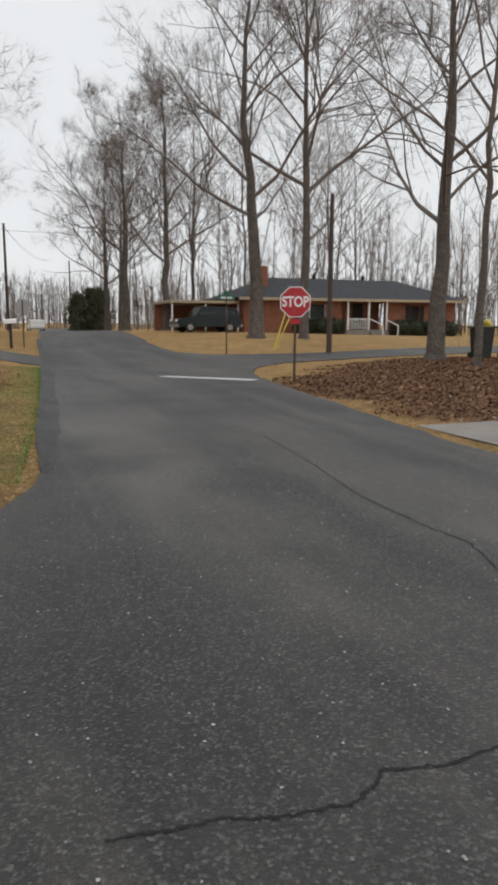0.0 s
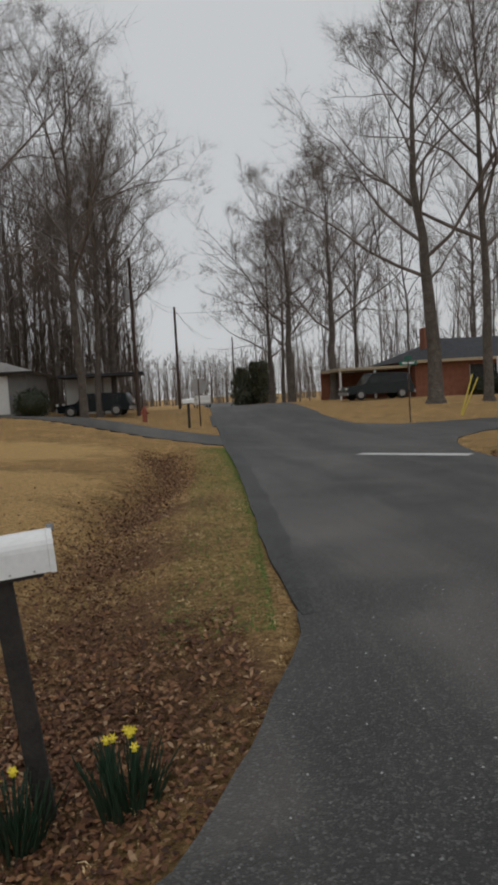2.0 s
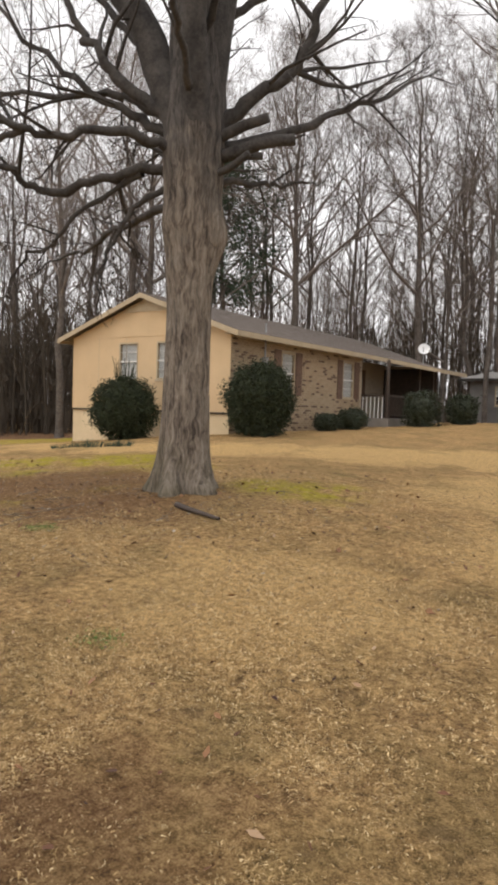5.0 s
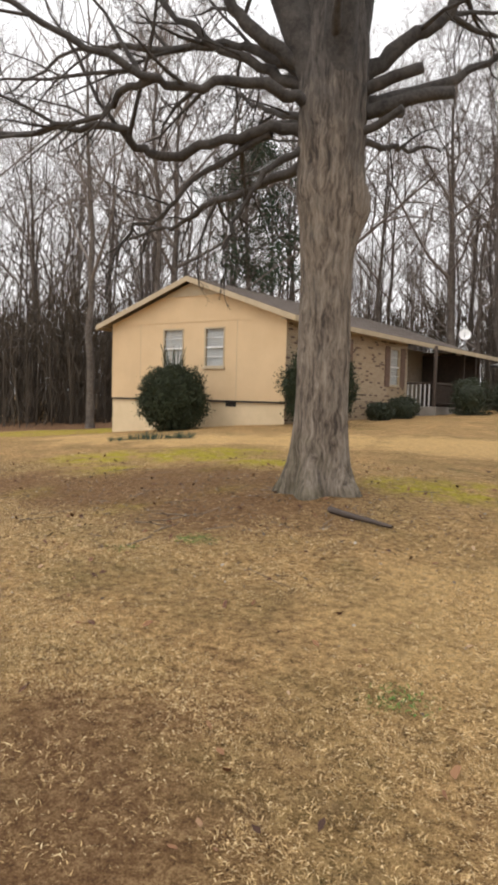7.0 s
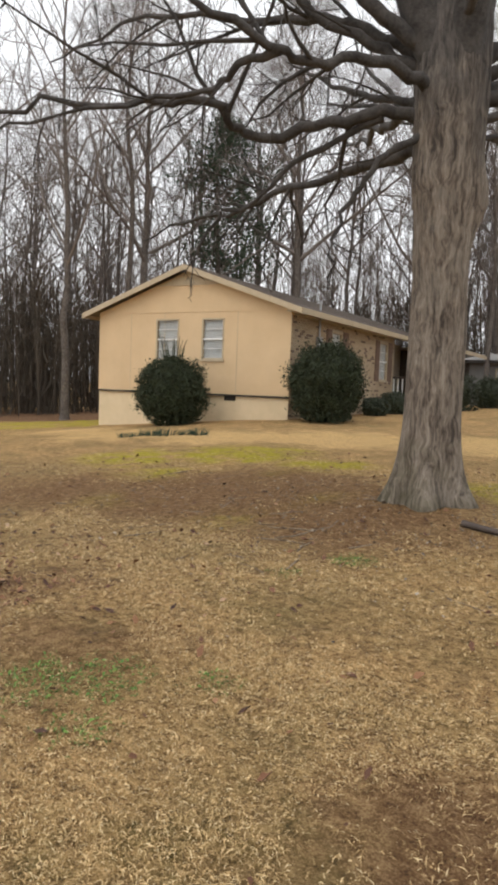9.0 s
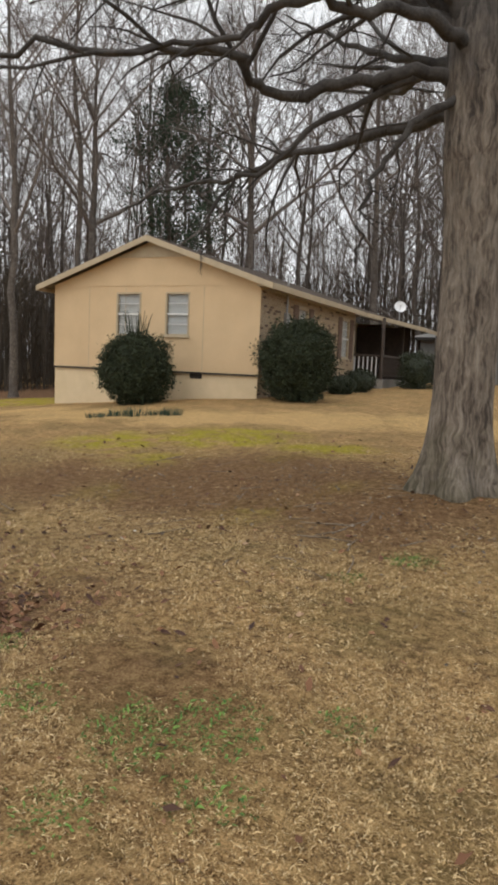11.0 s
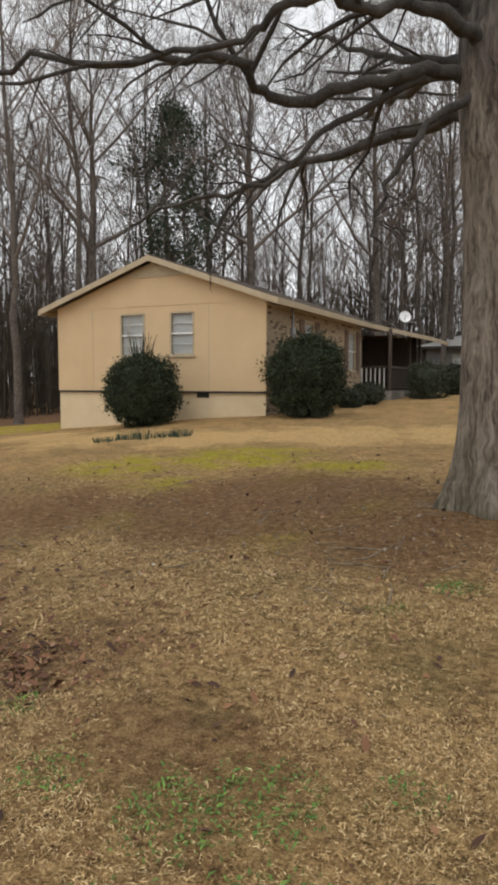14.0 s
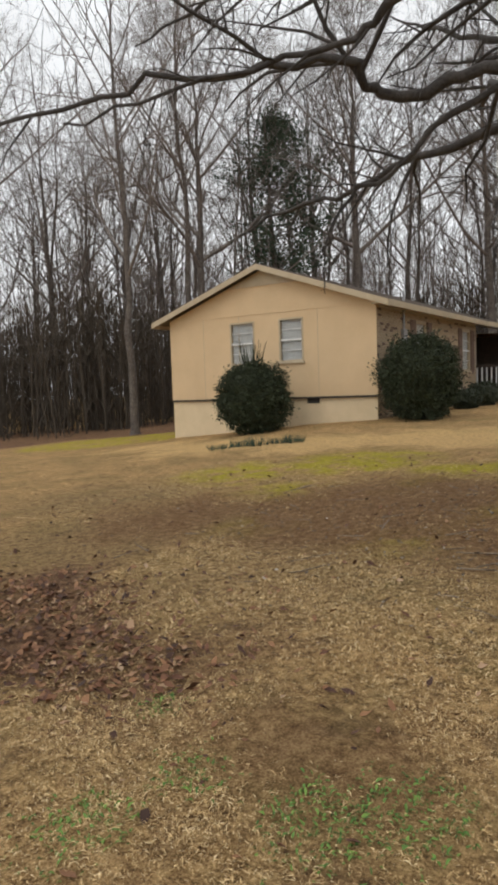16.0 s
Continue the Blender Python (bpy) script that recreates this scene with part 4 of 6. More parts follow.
def window(name, w, hgt, m, parent, blinds=True):
    """A double-hung window in its opening: outer face at y = 0, looking to -y."""
    win = link(name, None, parent, "", m)
    fr = 0.045
    frame_bm = bmesh.new()
    box((0, -0.015, 0), (fr, 0.07, hgt), 0, frame_bm)
    box((w - fr, -0.015, 0), (w, 0.07, hgt), 0, frame_bm)
    box((fr, -0.015, hgt - fr), (w - fr, 0.07, hgt), 0, frame_bm)
    box((fr, -0.015, 0), (w - fr, 0.07, fr), 0, frame_bm)
    part("window_frame", frame_bm, M["trim"], win)
    part("window_sill", box((-0.03, -0.05, -0.05), (w + 0.03, 0.05, -0.002), 0.006), M["trim"], win)
    rail = bmesh.new()
    box((fr, 0.005, hgt * 0.5 - 0.02), (w - fr, 0.045, hgt * 0.5 + 0.02), 0, rail)
    part("meeting_rail", rail, M["white"], win)
    for f in (0.74, 0.26):
        part("glazing_bar", box((fr, 0.015, hgt * f), (w - fr, 0.035, hgt * f + 0.012)), M["white"], win)
    for lo, hi in ((fr, hgt * 0.5 - 0.021), (hgt * 0.5 + 0.021, hgt - fr)):
        p = part("pane", box((fr, 0.037, lo), (w - fr, 0.041, hi)), M["glass"], win)
        p.visible_shadow = False
    if blinds:
        bl = bmesh.new()
        k = int(hgt / 0.06)
        for i in range(k):
            box((fr, 0.07, 0.05 + i * (hgt - 0.08) / k), (w - fr, 0.085, 0.05 + (i + 0.985) * (hgt - 0.08) / k), 0, bl)
        part("blind_or_dark_sheet", bl, M["curtain"], win, "closed white blinds")
    else:
        # no blind: a sheet painted near black as the unlit room behind
        part("blind_or_dark_sheet", box((fr, 0.1, 0.02), (w - fr, 0.11, hgt - 0.02)), M["dark_inside"], win)
    return win


for a, b, lo, hi in GW:
    window("window", b - a, hi - lo, pose(a, 0, lo), house)
for a, b, lo, hi in FW:
    window("window", b - a, hi - lo, pose(0, a, lo, 0, 0, 90), house)
    for s in (a - 0.42, b + 0.04):
        sh = bmesh.new()
        box((0.004, s, lo - 0.04), (0.035, s + 0.38, hi + 0.04), 0.004, sh)
        for i in range(14):
            z = lo + 0.03 + i * (hi - lo - 0.1) / 13
            box((0.03, s + 0.05, z), (0.045, s + 0.33, z + 0.05), 0, sh)
        part("shutter", sh, M["shutter"], house, "brown louvred shutter")
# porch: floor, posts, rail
# the porch's shade is put into this wall's dark brown colour
part("porch_end_wall", box((-1.44, 13.42, 0.2), (0.85, 13.56, 2.72)), M["rail_wood"], house, "porch end wall with shade painted in as dark brown")
part("porch_floor", box((-1.44, 8.32, 0.2), (1.1, 13.4, 0.56)), M["concrete"], house, "raised concrete porch floor")
for y in (8.4, 11.4, 13.3):
    part("porch_post", box((0.95, y, 0.56), (1.05, y + 0.1, 2.72), 0.008), M["rail_wood"], house)
part("porch_rail", box((0.97, 8.5, 1.36), (1.05, 11.4, 1.44), 0.006), M["rail_wood"], house, "dark wooden porch handrail")
part("porch_rail", box((0.98, 8.5, 0.66), (1.04, 11.4, 0.71), 0.004), M["rail_wood"], house)
part("porch_rail", box((-1.4, 8.42, 1.36), (0.95, 8.5, 1.44), 0.006), M["rail_wood"], house, "dark wooden porch handrail")
for i in range(19):
    y = 8.62 + i * 0.148
    part("baluster", box((0.99, y, 0.71), (1.03, y + 0.035, 1.36)), M["rail_wood"], house)
for i in range(14):
    x = -1.3 + i * 0.16
    part("baluster", box((x, 8.44, 0.56), (x + 0.035, 8.475, 1.36)), M["white"] if i > 6 else M["rail_wood"], house)
part("meter_box", box((0.005, 1.55, 1.9), (0.1, 1.8, 2.3), 0.01), M["steel"], house, "grey electric meter box")
part("conduit", rod((0.05, 1.67, 2.3), (0.05, 1.67, 3.3), 0.03), M["steel"], house)
dish = thing("satellite_dish", "white satellite dish on the roof edge", "satellite dish", (0.3, 13.6, 3.02))
part("mast", rod((0, 0, -0.12), (0, 0, 0.5), 0.025), M["steel"], dish)
bm = bmesh.new()
bmesh.ops.create_uvsphere(bm, u_segments=20, v_segments=12, radius=0.75)
bmesh.ops.delete(bm, geom=[v for v in bm.verts if v.co.z > -0.62], context="VERTS")
for v in bm.verts:
    v.co = (v.co.x * 0.66, v.co.y * 0.66, (v.co.z + 0.75) * 0.8)
part("reflector", bm, M["white_metal"], dish, smooth=True, m=pose(0, 0.0, 0.55, 70, 0, 25))
part("feed_arm", rod((0, -0.05, 0.45), (0.15, -0.45, 0.6), 0.012), M["steel"], dish)


# ---- the grey house ----
gz2 = 0.3
house2 = thing("house", "low grey sided house with a pale hip roof", "house", (-0.7, 23.2, gz2))
house2.scale = (1.08, 1.08, 1.08)
part("wall", box((0, 0, -0.4), (7.6, 8.5, 2.35)), M["grey_siding"], house2, "grey siding wall")
for i in range(12):
    part("siding_board", box((-0.006, -0.018, 0.05 + i * 0.19), (7.606, 0.0, 0.05 + i * 0.19 + 0.165)), M["grey_siding"], house2)
rf = bmesh.new()
c = [rf.verts.new(p) for p in ((-0.5, -0.5, 2.33), (8.1, -0.5, 2.33), (8.1, 9.0, 2.33), (-0.5, 9.0, 2.33))]
rg = [rf.verts.new((3.8, 3.8, 3.75)), rf.verts.new((3.8, 4.7, 3.75))]
for f in ((c[0], c[1], rg[0]), (c[1], c[2], rg[1], rg[0]), (c[2], c[3], rg[1]), (c[3], c[0], rg[0], rg[1]), (c[3], c[2], c[1], c[0])):
    rf.faces.new(f)
part("roof", rf, M["shingle_light"], house2, "pale weathered hip roof")
part("fascia", box((-0.5, -0.53, 2.2), (8.1, -0.505, 2.34)), M["dark_inside"], house2)
for x in (1.3, 2.35):
    w2 = window("window", 0.62, 0.95, pose(x, -0.14, 1.0), house2, False)
    part("blind_or_dark_sheet", box((0.05, 0.06, 0.5), (0.57, 0.07, 0.9)), M["curtain"], w2)
part("door", box((5.9, -0.05, 0.15), (6.7, -0.02, 2.15), 0.01), M["white"], house2, "white front door")
part("step", box((5.7, -0.9, -0.3), (6.9, -0.03, 0.12), 0.01), M["concrete"], house2)
car2 = thing("carport", "white walled carport beside the grey house", "carport", (9.0, 27.5, 0.3))
part("wall", box((0, 2.5, -0.3), (3.4, 2.65, 2.2)), M["white"], car2)
part("roof", box((-0.2, -0.5, 2.2), (5.2, 2.9, 2.36), 0.01), M["shingle_dark"], car2)
for x in (0.05, 2.5, 4.9):
    part("post", box((x, -0.4, -0.3), (x + 0.09, -0.31, 2.2)), M["rail_wood"], car2)

# ---- red brick ranch house across the side street ----
rz0 = h(41, 30) - 0.05
ranch = thing("house", "long low red brick house with a white porch", "house", (*rd(32.0, 30.0), rz0), -2)
bm = wall_with_holes((0, 18.2), -0.3, 2.75, [(4.0, 6.6, 1.0, 2.3), (8.0, 11.8, 0.4, 2.6), (14.0, 14.9, 1.0, 2.3)], lambda b, a, c2, lo, hi, t: box((a, 0, lo), (c2, t, hi), 0, b), 0.3, bmesh.new())
part("front_wall", bm, M["red_brick_wall"], ranch, "red brick wall")
part("side_wall", box((17.9, 0.31, -0.3), (18.2, 9, 2.75)), M["red_brick_wall"], ranch)
part("side_wall", box((0, 0.31, -0.3), (0.3, 9, 2.75)), M["red_brick_wall"], ranch)
part("porch_back", box((7.7, 1.6, 0), (12.1, 1.8, 2.74)), M["red_brick_wall"], ranch)
part("porch_floor", box((8.0, -0.6, -0.2), (11.8, 1.6, 0.4)), M["concrete"], ranch)
part("porch_door", box((9.7, 1.55, 0.42), (10.6, 1.6, 2.45)), M["dark_inside"], ranch, "dark front door")
part("window_glass", box((4.02, 0.12, 1.02), (6.58, 0.15, 2.28)), M["glass"], ranch)
# sheets painted near black to imitate the unlit rooms
part("window_dark_sheet", box((4.0, 0.2, 1.0), (6.6, 0.29, 2.3)), M["dark_inside"], ranch)
part("window_dark_sheet", box((14.0, 0.2, 1.0), (14.9, 0.29, 2.3)), M["dark_inside"], ranch)
for x in (4.0, 5.27, 6.55):
    part("mullion", box((x, 0.05, 1.0), (x + 0.06, 0.11, 2.3)), M["white"], ranch)
for x in (13.6, 14.92):
    part("shutter", box((x, -0.04, 0.95), (x + 0.36, -0.003, 2.35)), M["dark_inside"], ranch)
for x in (8.2, 10.0, 11.55):
    part("porch_post", box((x, -0.55, 0.4), (x + 0.14, -0.41, 2.6), 0.01), M["white"], ranch)
part("porch_rail", box((8.2, -0.55, 1.2), (10.0, -0.48, 1.28)), M["white"], ranch, "white porch rail")
for i in range(12):
    part("baluster", box((8.36 + i * 0.14, -0.53, 0.45), (8.40 + i * 0.14, -0.5, 1.2)), M["white"], ranch)
for k in range(3):
    part("step", box((10.1, -0.9 - 0.3 * k, -0.3), (11.5, -0.61 - 0.3 * k, 0.26 - 0.15 * k)), M["concrete"], ranch)
for x in (10.15, 11.45):
    part("stair_rail", rod((x, -0.6, 1.25), (x + 0.35, -2.0, 0.75), 0.045), M["white"], ranch, "white sloping stair rail")
    part("stair_rail_post", rod((x + 0.35, -2.0, -0.2), (x + 0.35, -2.0, 0.75), 0.045), M["white"], ranch)
rf = bmesh.new()
c = [rf.verts.new(p) for p in ((-0.6, -0.7, 2.75), (18.8, -0.7, 2.75), (18.8, 9.6, 2.75), (-0.6, 9.6, 2.75))]
rg = [rf.verts.new((3.5, 4.4, 4.5)), rf.verts.new((15.0, 4.4, 4.5))]
for f in ((c[0], c[1], rg[1], rg[0]), (c[1], c[2], rg[1]), (c[2], c[3], rg[0], rg[1]), (c[3], c[0], rg[0]), (c[3], c[2], c[1], c[0])):
    rf.faces.new(f)
part("roof", rf, M["shingle_dark"], ranch, "dark grey hip roof")
part("fascia", box((-0.6, -0.74, 2.56), (18.8, -0.71, 2.76)), M["trim"], ranch, "pale yellow fascia")
part("chimney", box((1.5, 2.0, 2.9), (2.6, 3.0, 5.2), 0.02), M["red_brick_wall"], ranch, "red brick chimney")
for x in (7.5, 12.0):
    part("roof_vent", rod((x, 4.4, 4.4), (x, 4.4, 4.85), 0.14), M["dark_inside"], ranch)
cpt = thing("carport", "white posted carport beside the brick house", "carport", (*rd(26.6, 30.5), rz0), -2)
part("roof", box((0, 0, 2.3), (5.3, 6, 2.5), 0.02), M["trim"], cpt)
for x in (0.1, 2.6, 5.1):
    part("post", box((x, 0.1, -0.3), (x + 0.12, 0.22, 2.3)), M["white"], cpt)
part("back", box((0, 5.8, -0.3), (5.3, 5.95, 2.29)), M["red_brick_wall"], cpt)


# ---- shrubs ----
def shrub(name, label, category, x, y, rx, rz_, mat, leaf, count, seed, flat=0.0, group=""):
    """A dense shrub: a dark inner core of twigs and many small leaves in an uneven shell."""
    q = np.random.default_rng(seed)
    t = thing(name, label, category, (x, y, h(x, y) - 0.05), q.uniform(0, 360), group)
    d = q.normal(0, 1, (count, 3))
    d /= np.linalg.norm(d, axis=1, keepdims=True)
    lump = np.array([1 + 0.20 * noise.noise(Vector(v) * 2.2 + Vector((seed, 0, 0))) + 0.16 * noise.noise(Vector(v) * 6.0) for v in d])
    rad = lump * np.where(q.uniform(0, 1, count) < 0.06, q.uniform(1.0, 1.16, count), q.uniform(0.72, 1.04, count) ** 0.7)
    sq = 1 + flat * (np.abs(d).max(1, keepdims=True) ** -1 - 1)
    c = d * rad[:, None] * sq * np.array([rx, rx, rz_ / 2]) + np.array([0, 0, rz_ / 2 * 0.98])
    u = q.normal(0, 1, (count, 3)) + d * 0.6
    u /= np.linalg.norm(u, axis=1, keepdims=True)
    v = np.cross(u, q.normal(0, 1, (count, 3)))
    v /= np.linalg.norm(v, axis=1, keepdims=True)
    s = leaf * q.uniform(0.6, 1.3, (count, 1))
    V = np.stack([c - u * s, c + v * s * 0.45, c + u * s * 1.1, c - v * s * 0.45], 1).reshape(-1, 3)
    V[:, 2] = np.maximum(V[:, 2], 0.0)
    F = np.arange(count * 4).reshape(-1, 4)
    link("foliage", fast_mesh("foliage", V, F, mat, False), t)
    bm = bmesh.new()
    bmesh.ops.create_icosphere(bm, subdivisions=3, radius=1)
    for w in bm.verts:
        k = 0.80 * (1 + 0.16 * noise.noise(w.co * 2.2 + Vector((seed, 0, 0))))
        w.co = (w.co.x * rx * k, w.co.y * rx * k, max(0.02, w.co.z * rz_ / 2 * k + rz_ / 2 * 0.98))
    part("core", bm, mat, t, smooth=True)
    st = bmesh.new()
    for i in range(5):
        a = i * 1.26
        rod((0.05 * math.cos(a), 0.05 * math.sin(a), -0.1), (rx * 0.4 * math.cos(a), rx * 0.4 * math.sin(a), rz_ * 0.5), 0.03, 0.015, 5, st)
    part("stem", st, M["limb"], t)
    return t


b1 = shrub("shrub", "rounded dark green holly bush against the cream gable", "bush", -2.75, -1.35, 0.92, 1.85, M["holly"], 0.036, 17000, 21)
q = np.random.default_rng(3)
paths = []
for i in range(26):
    a, e = q.uniform(0, 6.28), q.uniform(0.1, 0.6)
    p, rad, _ = bough(q, (0.5 * math.cos(a) * e, 0.5 * math.sin(a) * e, 1.6), (math.cos(a) * 0.2, math.sin(a) * 0.2, 1), q.uniform(0.4, 0.85), 0.012, 0.006, 4, 0.06, 0.02)
    paths.append((p, rad, 4))
V, F = tubes(paths)
link("shoot", fast_mesh("shoot", V, F, M["holly"]), b1, "long upright shoots")
shrub("shrub", "large rounded dark green bush at the brick corner", "bush", 1.12, -0.1, 0.93, 2.05, M["holly"], 0.036, 20000, 22)
for x, y, rr, hh, s in ((1.0, 3.9, 0.42, 0.62, 31), (1.05, 5.5, 0.52, 0.78, 32)):
    shrub("shrub", "small rounded boxwood by the brick front", "bush", x, y, rr, hh, M["boxwood"], 0.035, 3500, s, 0, "foundation shrubs")
for x, y, rr, hh, s in ((2.2, 8.8, 0.62, 1.3, 33), (2.9, 11.2, 0.56, 1.2, 34)):
    shrub("shrub", "clipped dark hedge shrub in front of the porch", "bush", x, y, rr, hh, M["boxwood"], 0.04, 5000, s, 0.5, "foundation shrubs")
shrub("shrub", "small dark bush against the grey house", "bush", 2.0, 22.3, 0.75, 1.1, M["boxwood"], 0.04, 2500, 36)
shrub("shrub", "dark bush by the grey house door", "bush", 8.0, 21.6, 1.0, 1.7, M["boxwood"], 0.05, 3000, 37)
for i, x in enumerate((36.4, 37.6, 38.8, 44.6, 45.8, 47.2, 48.8)):
    shrub("shrub", "dark evergreen bush before the brick house", "bush", *rd(x, 28.9), 0.85, 1.25, M["boxwood"], 0.08, 1400, 40 + i, 0.3, "bushes before the brick house")


# ---- the big oak ----
OX, OY = 6.42, -9.5
oak = thing("oak_tree", "massive old oak with furrowed grey bark and low spreading limbs", "tree", (OX, OY, h(OX, OY)))
n, k = 60, 56
zz = np.linspace(-0.15, 8.6, n)
V = []
qo = np.random.default_rng(8)
for z in zz:
    for j in range(k):
        a = j * 2 * math.pi / k
        zp = max(z, 0)
        base = 0.260 + 0.10 * min(1, max(0, (z - 2.2) / 1.6)) - 0.066 * max(0, z - 4.6) + 0.10 * math.exp(-zp / 0.25) + 0.06 * math.exp(-zp / 0.9)
        lobes = 1 + (0.2 * math.exp(-zp / 0.35)) * math.cos(5 * a + 0.6) + 0.025 * math.cos(3 * a + z)
        fur = 1 + 0.04 * noise.noise((math.cos(a) * 3.5, math.sin(a) * 3.5, z * 0.6)) + 0.04 * noise.noise((math.cos(a) * 7, math.sin(a) * 7, z * 1.3)) + 0.03 * noise.noise((math.cos(a) * 16, math.sin(a) * 16, z * 2.0)) + 0.06 * noise.noise((math.cos(a) * 1.6, math.sin(a) * 1.6, z * 1.1 + 7))
        burl = 0.13 * math.exp(-((z - 3.0) / 0.28) ** 2) * max(0, math.cos(a - 0.5)) ** 3 + 0.06 * math.exp(-((z - 3.1) / 0.22) ** 2) * max(0, math.cos(a + 1.9)) ** 4
        rr = base * lobes * fur + burl
        V.append((rr * math.cos(a), rr * math.sin(a), z))
i = np.arange(n * k).reshape(n, k)
j = np.roll(i, -1, 1)
F = np.stack([i[:-1], j[:-1], j[1:], i[1:]], -1).reshape(-1, 4)
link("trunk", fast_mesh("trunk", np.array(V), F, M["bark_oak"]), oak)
# main limbs: radius at the trunk, then way points from the foot of the tree
BOUGHS = [
    (0.075, [(-.1, 0, 3.70), (-.5, -.2, 3.85), (-1.07, -.38, 3.74), (-1.84, -.72, 3.66), (-2.1, -1.1, 3.86), (-3.1, -1.6, 3.85), (-4.4, -2.1, 3.75), (-6.0, -2.6, 3.5)]),
    (0.034, [(-.6, -.22, 3.80), (-1.2, -.36, 3.55), (-1.81, -.52, 3.12), (-2.3, -.7, 2.75), (-2.5, -.75, 2.3)]),
    (0.062, [(-.05, -.15, 3.95), (-.45, -.75, 4.10), (-.75, -1.2, 3.98), (-1.11, -1.67, 3.98), (-1.8, -2.3, 4.4), (-2.8, -3.0, 5.0), (-3.8, -3.6, 5.5)]),
    (0.035, [(-1.05, -1.6, 3.97), (-1.5, -1.65, 3.85), (-1.95, -1.6, 3.75), (-2.9, -1.9, 3.62), (-4.2, -2.3, 3.5)]),
    (0.08, [(-.1, .02, 4.25), (-.6, 0, 4.62), (-1.19, -.07, 4.9), (-2.2, -.2, 5.1), (-3.6, -.3, 5.35), (-5.2, -.2, 5.2)]),
    (0.09, [(-.1, -.1, 4.3), (-.55, -.4, 4.7), (-.95, -.65, 5.1), (-1.25, -.8, 5.7), (-1.9, -1.2, 7.0), (-2.7, -1.7, 8.6)]),
    (0.21, [(0, -.08, 4.1), (-.6, -.4, 5.6), (-1.3, -.9, 6.7), (-2.2, -1.4, 8.3), (-3.1, -2.0, 10.2)]),
    (0.105, [(.12, .08, 4.25), (.5, .32, 4.6), (.98, .66, 5.05), (1.2, .85, 5.9), (1.45, 1.1, 7.6), (1.9, 1.3, 9.6)]),
    (0.23, [(.05, .05, 4.1), (.3, .25, 6.6), (.25, .7, 9.2), (.5, 1.0, 12)]),
    (0.21, [(-.05, .1, 4.1), (-.4, .5, 6.7), (-.95, 1.2, 9.6), (-1.4, 2.0, 12)]),
    (0.19, [(.1, -.1, 4.1), (.5, -.7, 6.3), (1.0, -1.5, 8.8), (1.5, -2.2, 11)]),
    (0.09, [(-.05, .15, 3.9), (-.7, 1.0, 4.3), (-1.6, 2.4, 4.7), (-2.6, 4.2, 5.2), (-3.6, 5.6, 5.6)]),
    (0.07, [(-.15, .1, 3.55), (-1.0, .5, 3.6), (-2.2, .9, 3.55), (-3.6, 1.4, 3.5), (-5.0, 1.6, 3.3)]),
    (0.036, [(-.2, -.2, 3.55), (-.5, -.42, 3.35), (-.75, -.5, 3.0), (-.9, -.55, 2.6), (-.92, -.55, 2.15)]),
    (0.08, [(.1, .15, 4.0), (.7, 1.1, 4.5), (1.2, 2.3, 5.2), (1.6, 3.6, 6.0)])]


def smooth_path(wp, rad0, rad1, jit, q):
    """A wandering curve through way points."""
    wp = np.array([wp[0], *wp, wp[-1]], float)
    pts = []
    for a in range(1, len(wp) - 2):
        for f in np.arange(0, 1, 0.2):
            p0, p1, p2, p3 = wp[a - 1:a + 3]
            pts.append(0.5 * (2 * p1 + (p2 - p0) * f + (2 * p0 - 5 * p1 + 4 * p2 - p3) * f * f + (3 * p1 - p0 - 3 * p2 + p3) * f ** 3))
    pts.append(wp[-1])
    pts = np.array(pts)
    pts[1:] += q.normal(0, jit, pts[1:].shape) * np.linspace(0.6, 1.6, len(pts) - 1)[:, None]
    f = np.linspace(0, 1, len(pts))
    return pts, (rad0 * (1 - f) ** 0.9 + rad1) * (1 + (0.35 if rad0 < 0.15 else 0.0) * np.exp(-f * len(pts) / 1.5)) * (1 + q.normal(0, 0.05, len(pts)))


for i in range(8):                        # lesser limbs round the crown of the bole
    a = radians((85, 150, 200, 300, 120, 180, 330, 60)[i])
    z, rise, ln = 3.7 + 0.24 * i, 0.25 + 0.09 * i, 2.6 + 0.25 * (i % 4)
    way = np.array([math.cos(a), math.sin(a), rise])
    BOUGHS.append((0.052 + 0.012 * (i % 3), [tuple(np.array([0.12 * math.cos(a), 0.12 * math.sin(a), z]) + way * ln * f + np.array([0, 0, 0.5 * f * f * (i % 3)])) for f in (0, 0.18, 0.4, 0.7, 1.0)]))
out = [[], [], [], []]
for r0, wp in BOUGHS:
    pts, rad = smooth_path(wp, r0 if r0 > 0.15 else r0 * 0.84, 0.010, 0.026, qo)
    v, f = tubes([(pts, rad, 10)])
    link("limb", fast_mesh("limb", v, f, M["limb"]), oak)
    big = r0 > 0.15
    sprout(qo, out, pts[2:], rad[2:], 1, 3, (0, 0.8, 0.8, 0.9), (0, 6 if big else 8, 4, 6), (0, 0.32, 0.45, 0.55), 0.01 if big else -0.02, (6, 5, 3, 2), 0.0035)
V, F = tubes([p for lv in out for p in lv])
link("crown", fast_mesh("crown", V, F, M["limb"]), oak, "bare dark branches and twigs")
